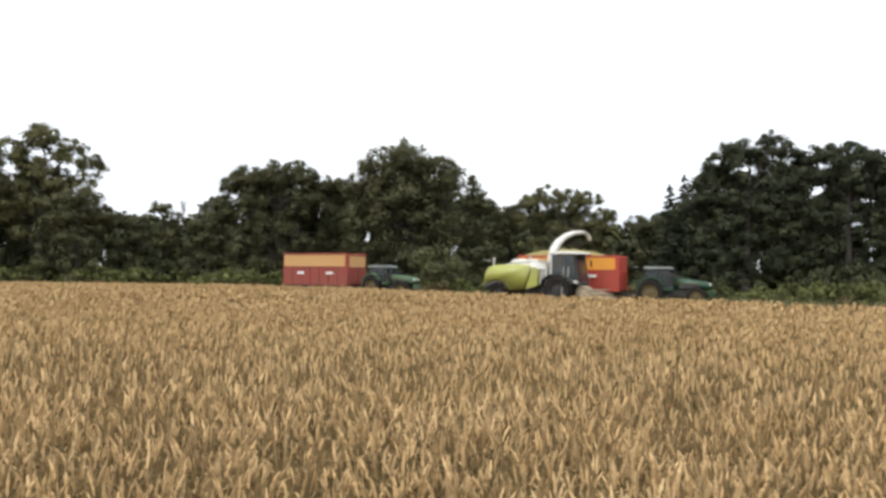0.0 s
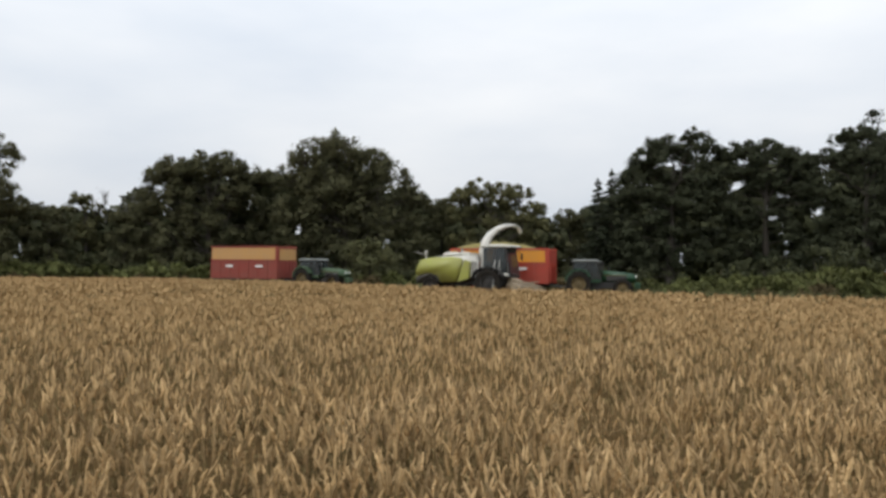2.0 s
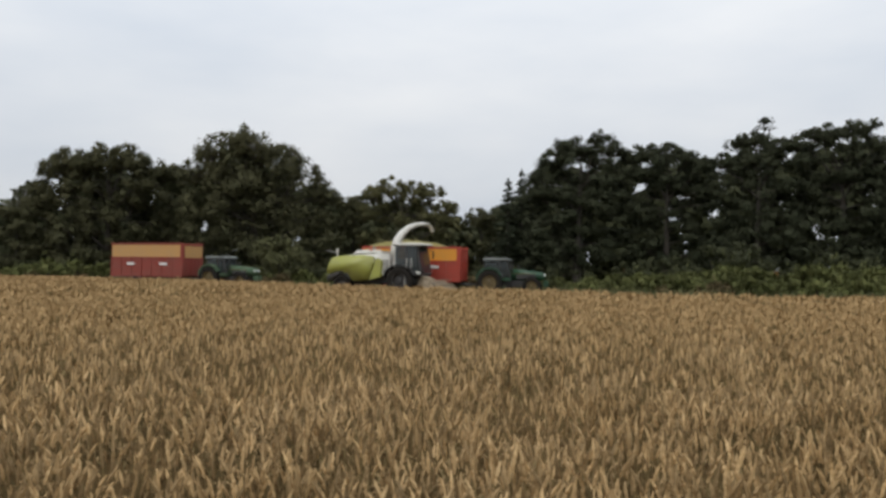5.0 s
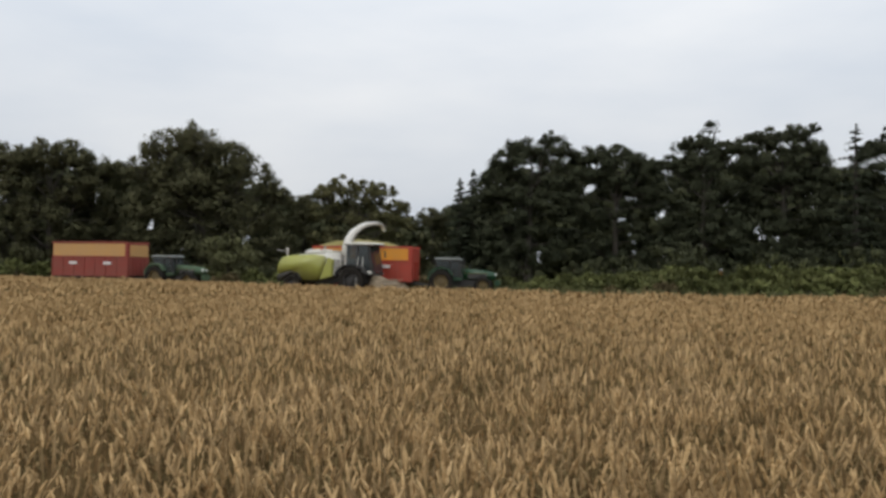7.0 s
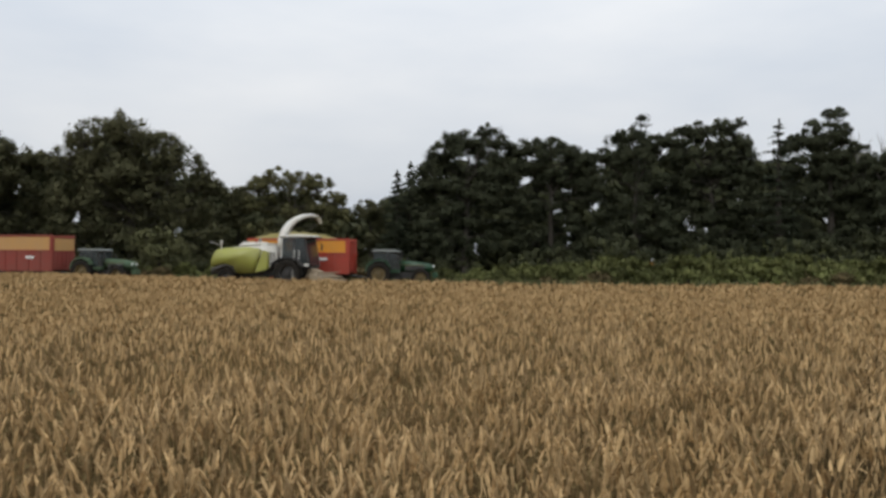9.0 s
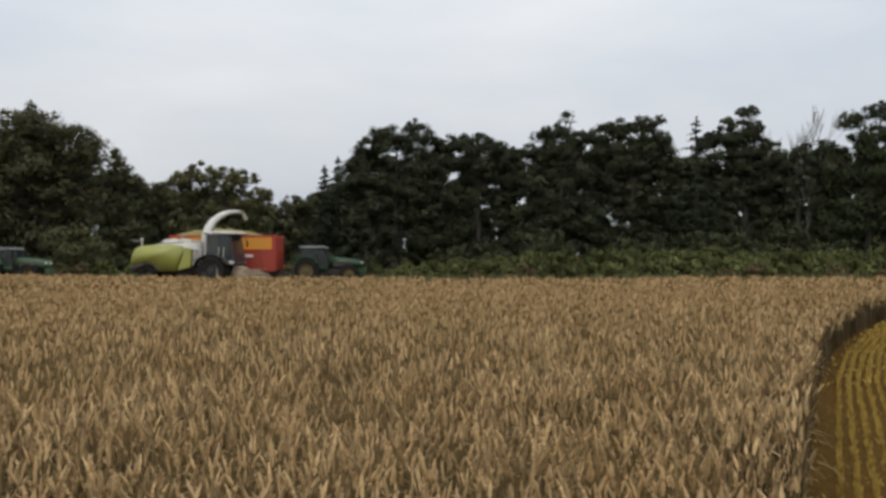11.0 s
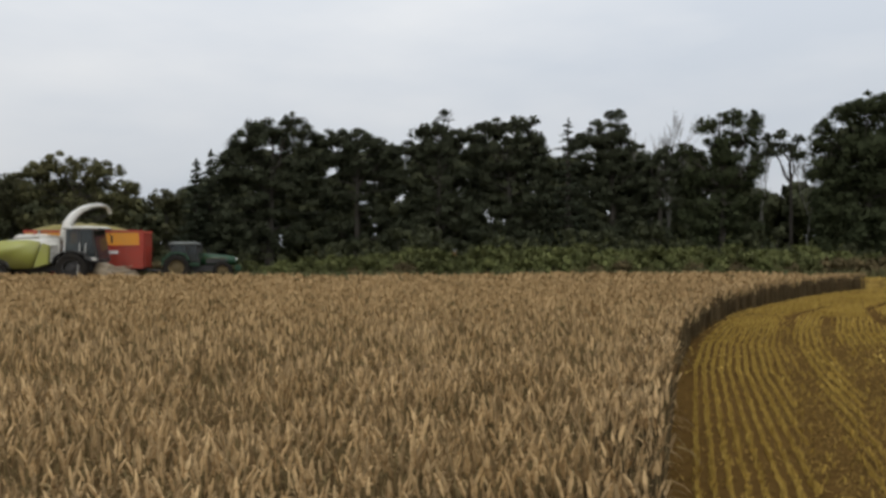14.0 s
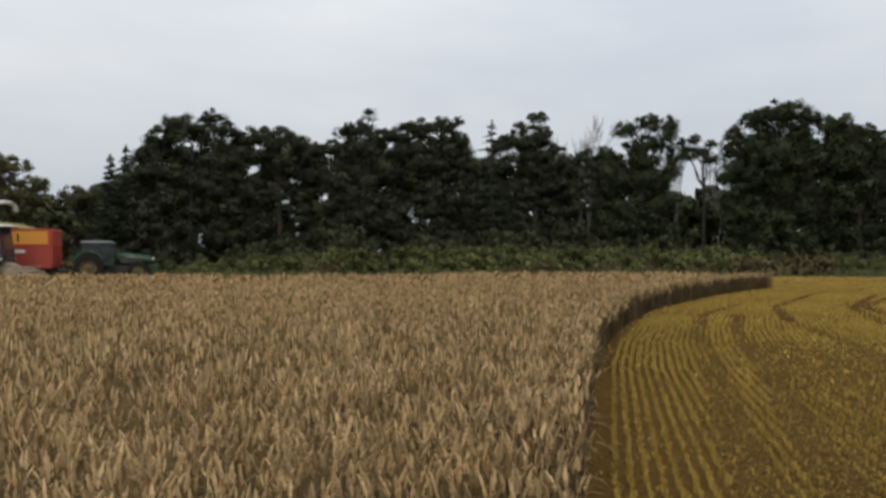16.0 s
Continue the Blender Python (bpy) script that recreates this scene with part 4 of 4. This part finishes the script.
        grid = [[b.verts.new((-L + 0.08 + (2 * L - 0.16) * i / nx, -W + 0.06 + (2 * W - 0.12) * j / ny,
                              Z2 - 0.35 + load * math.sin(math.pi * j / ny) * math.sin(math.pi * min(1, 0.08 + i / nx)) ** 0.6 + 0.09 * noise.noise(Vector((i * 0.5, j * 0.5, 2)))))
                 for j in range(ny + 1)] for i in range(nx + 1)]
        for i in range(nx):
            for j in range(ny):
                b.faces.new((grid[i][j], grid[i + 1][j], grid[i + 1][j + 1], grid[i][j + 1]))
        low = [b.verts.new((x, y, Z0)) for x, y in ((-L + 0.1, -W + 0.08), (L - 0.1, -W + 0.08), (L - 0.1, W - 0.08), (-L + 0.1, W - 0.08))]
        b.faces.new(low)
        part("load", b, SILAGE, ob, "heaped chopped green-brown crop", True)
    return ob


def tractor(m, label, green):
    """A green row-crop tractor with a glazed cab and yellow rims."""
    ob = thing("tractor", m @ Matrix.Scale(1.02, 4), label, "tractor", "tractors")
    part("chassis", box(-1.3, 2.3, -0.32, 0.32, 0.55, 1.05, 0.05), BLACK, ob)
    part("bonnet", slab([(0.35, 1.05), (2.65, 1.0), (2.85, 1.12), (2.88, 1.4), (2.7, 1.58), (1.6, 1.72), (0.35, 1.82)], -0.45, 0.45, 0.08), green, ob, "glossy green engine bonnet", True)
    for s in (-1, 1):
        part("side_grille", box(0.9, 2.2, s * 0.452 - 0.01, s * 0.452 + 0.01, 1.12, 1.42, 0.005), BLACK, ob)
        part("headlight", box(2.78, 2.9, s * 0.28 - 0.11, s * 0.28 + 0.11, 1.32, 1.48, 0.03), LAMP, ob, "clear headlight")
        part("stripe", box(0.5, 2.3, s * 0.456 - 0.008, s * 0.456 + 0.008, 1.46, 1.5, 0.003), YELLOW, ob, "thin yellow stripe")
        # cab posts, glass and doors
        for x0, x1 in ((-1.25, -1.3), (-0.3, -0.3), (0.55, 0.3)):
            part("cab_post", rod((x0, s * 0.78, 1.15), (x1, s * 0.72, 2.38), 0.045), BLACK, ob)
        part("side_window", slab([(-1.2, 1.2), (-0.35, 1.2), (-0.35, 2.36), (-1.25, 2.36)], s * 0.735, s * 0.745, 0), GLASS, ob, "tinted cab window")
        part("cab_door", slab([(-0.25, 1.2), (0.5, 1.2), (0.28, 2.36), (-0.25, 2.36)], s * 0.735, s * 0.745, 0), GLASS, ob, "glazed cab door")
        part("mudguard", slab([(-1.85, 1.0), (-1.75, 1.45), (-1.4, 1.8), (-0.85, 1.92), (-0.35, 1.78), (-0.05, 1.35), (-0.15, 1.33), (-0.42, 1.68), (-0.87, 1.8), (-1.34, 1.69), (-1.65, 1.38), (-1.73, 1.0)],
                              s * 0.72, s * 1.2, 0.02), green, ob, "curved green rear mudguard")
        part("step", box(-0.05, 0.45, s * 0.85 - 0.12, s * 0.85 + 0.12, 0.5, 0.56, 0.01), BLACK, ob)
        part("mirror", box(0.5, 0.56, s * 1.05 - 0.1, s * 1.05 + 0.1, 1.8, 2.12, 0.02), BLACK, ob)
        part("mirror_arm", rod((0.4, s * 0.74, 2.1), (0.52, s * 1.02, 2.08), 0.015), BLACK, ob)
        wheel(ob, -0.9, s * 0.95, 0.84, 0.56, YELLOW)
        wheel(ob, 2.0, s * 0.88, 0.62, 0.46, YELLOW)
        part("front_mudguard", slab([(1.25, 1.1), (1.45, 1.32), (1.85, 1.4), (2.2, 1.32), (2.2, 1.28), (1.85, 1.36), (1.47, 1.28), (1.29, 1.08)], s * 0.7, s * 1.06, 0.01), BLACK, ob).location.x = 0.15
    part("cab_base", box(-1.3, 0.55, -0.76, 0.76, 0.95, 1.22, 0.05), green, ob)
    part("cab_roof", slab([(-1.42, 2.36), (0.48, 2.36), (0.52, 2.42), (0.3, 2.54), (-1.2, 2.56), (-1.42, 2.48)], -0.86, 0.86, 0.05), ROOF, ob, "pale grey-green cab roof", True)
    part("windscreen", slab([(0.53, 1.25), (0.55, 1.25), (0.31, 2.36), (0.29, 2.36)], -0.7, 0.7, 0), GLASS, ob, "tinted windscreen")
    part("rear_window", slab([(-1.29, 1.25), (-1.27, 1.25), (-1.31, 2.36), (-1.33, 2.36)], -0.7, 0.7, 0), GLASS, ob, "tinted rear window")
    part("seat", box(-0.75, -0.3, -0.25, 0.25, 1.22, 1.75, 0.08), BLACK, ob)
    part("exhaust", rod((0.62, -0.5, 1.5), (0.62, -0.5, 2.45), 0.05), BLACK, ob)
    part("air_intake", rod((1.0, 0.4, 1.8), (1.0, 0.4, 2.05), 0.06), BLACK, ob)
    part("front_weight", box(2.75, 3.15, -0.35, 0.35, 0.6, 1.02, 0.05), green, ob)
    part("front_axle", box(1.7, 2.0, -0.8, 0.8, 0.5, 0.72, 0.05), green, ob)
    part("hitch", box(-1.85, -1.3, -0.12, 0.12, 0.5, 0.62, 0.02), BLACK, ob)
    return ob


def harvester(m):
    """A lime-green forage harvester with a white spout raised over its side and a black-glazed cab."""
    ob = thing("forage_harvester", m, "lime-green and white forage harvester with its spout raised sideways", "harvester")
    part("chassis", box(-3.8, 2.2, -0.75, 0.75, 0.75, 1.3, 0.05), BLACK, ob)
    hood = [(-4.28, 1.3), (-4.34, 1.6), (-4.22, 2.05), (-3.95, 2.5), (-3.2, 2.64), (-1.5, 2.70), (-0.62, 2.58), (-0.8, 1.85), (-1.15, 0.95), (-2.3, 0.9), (-2.6, 1.32), (-3.2, 1.52), (-3.75, 1.42)]
    part("engine_hood", slab([(-4.05, 1.25), (-4.2, 1.8), (-4.05, 2.25), (-3.7, 2.5), (-2.6, 2.7), (0.0, 2.78), (0.0, 1.3)], -1.1, 1.1, 0.08), WHITE, ob, "dusty white engine housing", True)
    for s in (-1, 1):
        part("side_flap", slab(hood, s * 1.12, s * 1.42, 0.07, 0.97), LIME, ob, "lime-green rounded side flap", True)
        part("rear_arch", slab([(-4.3, 0.85), (-4.27, 1.3), (-3.75, 1.5), (-3.2, 1.6), (-2.6, 1.42), (-2.35, 0.9), (-2.5, 0.9), (-2.72, 1.22), (-3.2, 1.4), (-3.65, 1.22), (-3.9, 0.85)], s * 0.95, s * 1.36, 0.03), GREY, ob, "grey plastic rear wheel arch", True)
        part("front_flap", slab([(-0.52, 2.5), (-0.1, 2.35), (-0.15, 1.2), (-1.08, 0.95)], s * 1.1, s * 1.36, 0.05), LIME, ob, "lime-green front side flap")
        part("louvre_panel", box(-0.68, -0.1, s * 1.12 - 0.04, s * 1.12 + 0.04, 1.35, 2.45, 0.03), WHITE, ob)
        for k in range(6):
            part("louvre", box(-0.64, -0.15, s * 1.17 - 0.015, s * 1.17 + 0.015, 1.5 + k * 0.15, 1.57 + k * 0.15, 0.008), GREY, ob)
        wheel(ob, 1.3, s * 1.25, 0.95, 0.7, BLACK)
        wheel(ob, -3.2, s * 1.1, 0.64, 0.5, BLACK)
        part("front_wing", slab([(-0.45, 1.2), (-0.3, 1.65), (0.2, 1.98), (0.9, 2.04), (1.5, 1.85), (1.85, 1.4), (1.78, 1.38), (1.45, 1.78), (0.88, 1.97), (0.22, 1.9), (-0.22, 1.6), (-0.37, 1.2)], s * 0.95, s * 1.55, 0.02), BLACK, ob)
        # cab
        for x0, x1 in ((0.05, 0.12), (1.0, 1.0), (2.05, 1.75)):
            part("cab_post", rod((x0, s * 0.9, 1.45), (x1, s * 0.86, 3.35), 0.06), WHITE if x0 < 0.5 else BLACK, ob)
        part("cab_window", slab([(0.1, 1.6), (0.95, 1.6), (0.95, 3.32), (0.14, 3.32)], s * 0.872, s * 0.885, 0), GLASS, ob, "dark tinted cab window")
        part("cab_door", slab([(1.05, 1.6), (2.0, 1.6), (1.75, 3.32), (1.05, 3.32)], s * 0.872, s * 0.885, 0), GLASS, ob, "dark glazed cab door")
        part("cab_sill", box(0.0, 2.1, s * 0.9 - 0.05, s * 0.9 + 0.05, 1.4, 1.6, 0.03), WHITE, ob)
        for k in range(4):
            part("ladder_step", box(1.1, 1.5, s * 1.45 - 0.1, s * 1.45 + 0.1, 0.5 + k * 0.28, 0.54 + k * 0.28, 0.01), STEEL, ob)
        for x in (1.12, 1.48):
            part("handrail", rod((x, s * 1.5, 0.5), (x, s * 1.12, 2.5), 0.022), WHITE, ob)
        part("mirror", box(2.0, 2.07, s * 1.35 - 0.12, s * 1.35 + 0.12, 2.5, 2.95, 0.03), BLACK, ob)
        part("mirror_arm", rod((1.85, s * 0.88, 3.2), (2.02, s * 1.34, 2.95), 0.02), BLACK, ob)
        part("work_lamp", box(1.85, 1.95, s * 0.6 - 0.1, s * 0.6 + 0.1, 3.34, 3.46, 0.02), LAMP, ob, "clear work lamp")
        part("tail_lamp", box(-4.3, -4.22, s * 0.9 - 0.14, s * 0.9 + 0.14, 1.5, 1.64, 0.02), AMBER, ob)
    part("cab_floor", box(0.0, 2.1, -0.9, 0.9, 1.3, 1.45, 0.03), BLACK, ob)
    part("cab_back", box(0.02, 0.08, -0.84, 0.84, 1.45, 2.1, 0.02), BLACK, ob)
    part("windscreen", slab([(2.06, 1.5), (2.09, 1.5), (1.81, 3.32), (1.78, 3.32)], -0.84, 0.84, 0), GLASS, ob, "dark curved windscreen")
    part("cab_roof", slab([(-0.05, 3.32), (1.95, 3.32), (2.2, 3.36), (2.12, 3.46), (1.6, 3.54), (0.1, 3.54), (-0.08, 3.46)], -1.0, 1.0, 0.05), WHITE, ob, "white cab roof with a dark front lip", True)
    part("roof_lip", box(2.1, 2.26, -0.9, 0.9, 3.3, 3.38, 0.03), BLACK, ob)
    part("seat", box(0.5, 1.0, -0.28, 0.28, 1.45, 2.2, 0.08), GREY, ob)
    part("console", box(1.5, 1.85, -0.2, 0.2, 1.45, 2.15, 0.05), GREY, ob)
    part("tank", slab([(-2.6, 2.74), (-1.0, 2.74), (-0.95, 2.98), (-1.2, 3.06), (-2.3, 3.02)], -0.8, 0.8, 0.06), WHITE, ob, "white tank on top of the engine housing", True)
    part("engine_cover", box(-0.9, -0.35, -0.9, 0.9, 2.7, 2.98, 0.05), WHITE, ob)
    part("exhaust", rod((-1.6, 0.5, 2.9), (-1.6, 0.5, 3.3), 0.09), STEEL, ob)
    part("rear_mast", rod((-3.75, -0.9, 2.4), (-3.75, -0.9, 3.0), 0.05), WHITE, ob)
    part("mast_lamp", box(-3.82, -3.68, -1.0, -0.8, 2.95, 3.12, 0.03), WHITE, ob)
    part("mast_arm", rod((-3.75, -0.9, 2.85), (-4.55, -0.95, 3.0), 0.03), STEEL, ob)
    part("beacon", rod((-1.25, -0.7, 3.0), (-1.25, -0.7, 3.2), 0.08), RED, ob, "red rotating beacon")
    # spout: turntable, arched duct, end flap
    part("turntable", lathe([(0.02, -0.3), (0.42, -0.3), (0.46, 0.1), (0.34, 0.35), (0.02, 0.35)], 0, 0, 0, 20), WHITE, ob)
    ob.children[-1].matrix_basis = pose(-0.28, 0, 2.75, 90, 0, 0)
    arc = [(-0.28, 0.0, 2.6), (-0.28, 0.02, 3.15), (-0.22, 0.2, 3.75), (-0.05, 0.6, 4.25), (0.2, 1.2, 4.65), (0.45, 1.9, 4.9), (0.7, 2.6, 5.0), (0.82, 3.0, 4.96)]
    spout = part("spout", sweep(arc, [(0.23, 0.26), (0.22, 0.25), (0.20, 0.22), (0.18, 0.19), (0.16, 0.16), (0.15, 0.14), (0.14, 0.12), (0.14, 0.11)]), WHITE, ob, "arched white discharge spout", True)
    part("spout_flap", sweep([(0.82, 2.98, 5.03), (0.95, 3.4, 4.84), (1.02, 3.62, 4.46)], [(0.15, 0.05), (0.15, 0.05), (0.13, 0.04)]), WHITE, spout)
    part("spout_ram", rod((-0.28, 0.4, 2.95), (0.1, 1.1, 4.45), 0.05), STEEL, spout, "steel lifting ram")
    # front intake and header
    part("intake", slab([(1.6, 0.6), (2.6, 0.45), (2.6, 1.05), (1.9, 1.35)], -0.55, 0.55, 0.05), CREAM, ob, "dusty intake housing")
    head = part("header", slab([(2.5, 0.2), (3.7, 0.08), (3.75, 0.2), (3.1, 0.65), (2.75, 0.95), (2.5, 0.95)], -1.7, 1.7, 0.05), CREAM, ob, "dusty cream cutting header")
    for s in (-1, 1):
        part("divider", slab([(2.5, 0.15), (4.25, 0.1), (3.2, 0.75), (2.6, 1.0)], s * 1.7, s * 1.8, 0.03), CREAM, head, "pointed dusty crop divider")
    for k in range(5):
        a = k * 2 * math.pi / 5
        b = rod((3.15 + 0.32 * math.cos(a), -1.65, 0.72 + 0.32 * math.sin(a)), (3.15 + 0.32 * math.cos(a), 1.65, 0.72 + 0.32 * math.sin(a)), 0.03)
        part("reel_bar", b, CREAM, head)
    part("reel_shaft", rod((3.15, -1.68, 0.72), (3.15, 1.68, 0.72), 0.06), CREAM, head)
    # the cab, the spout and all before them stand half a metre ahead of the engine
    for c in ob.children:
        if c.name.split(".")[0] in {"front_wing", "louvre_panel", "louvre", "cab_post", "cab_window", "cab_door", "cab_sill", "ladder_step", "handrail", "mirror", "mirror_arm",
                                    "work_lamp", "cab_floor", "cab_back", "windscreen", "cab_roof", "roof_lip", "seat", "console", "turntable", "spout", "intake", "header"}:
            c.location.x += 0.55
    return ob


harvester(on_ground(-6.9, 53.0, -18))
trailer(on_ground(-5.6, 56.4, -10), "red silage trailer with orange upper boards, heaped full", 0.85, RED, ORANGE)
tractor(on_ground(0.9, 55.15, -6), "dark green tractor with dusty rims pulling a silage trailer", GREEN)
# upper boards raised 0.3 m to fit this trailer's height from the camera
trailer(on_ground(-28.4, 63.9, -16), "red silage trailer with taller orange upper boards, following behind", 0.1, DULL_RED, DULL_ORANGE, 0.3)
tractor(on_ground(-21.7, 62.0, -16), "dusty green tractor with pale roof pulling a trailer", DULL_GREEN)
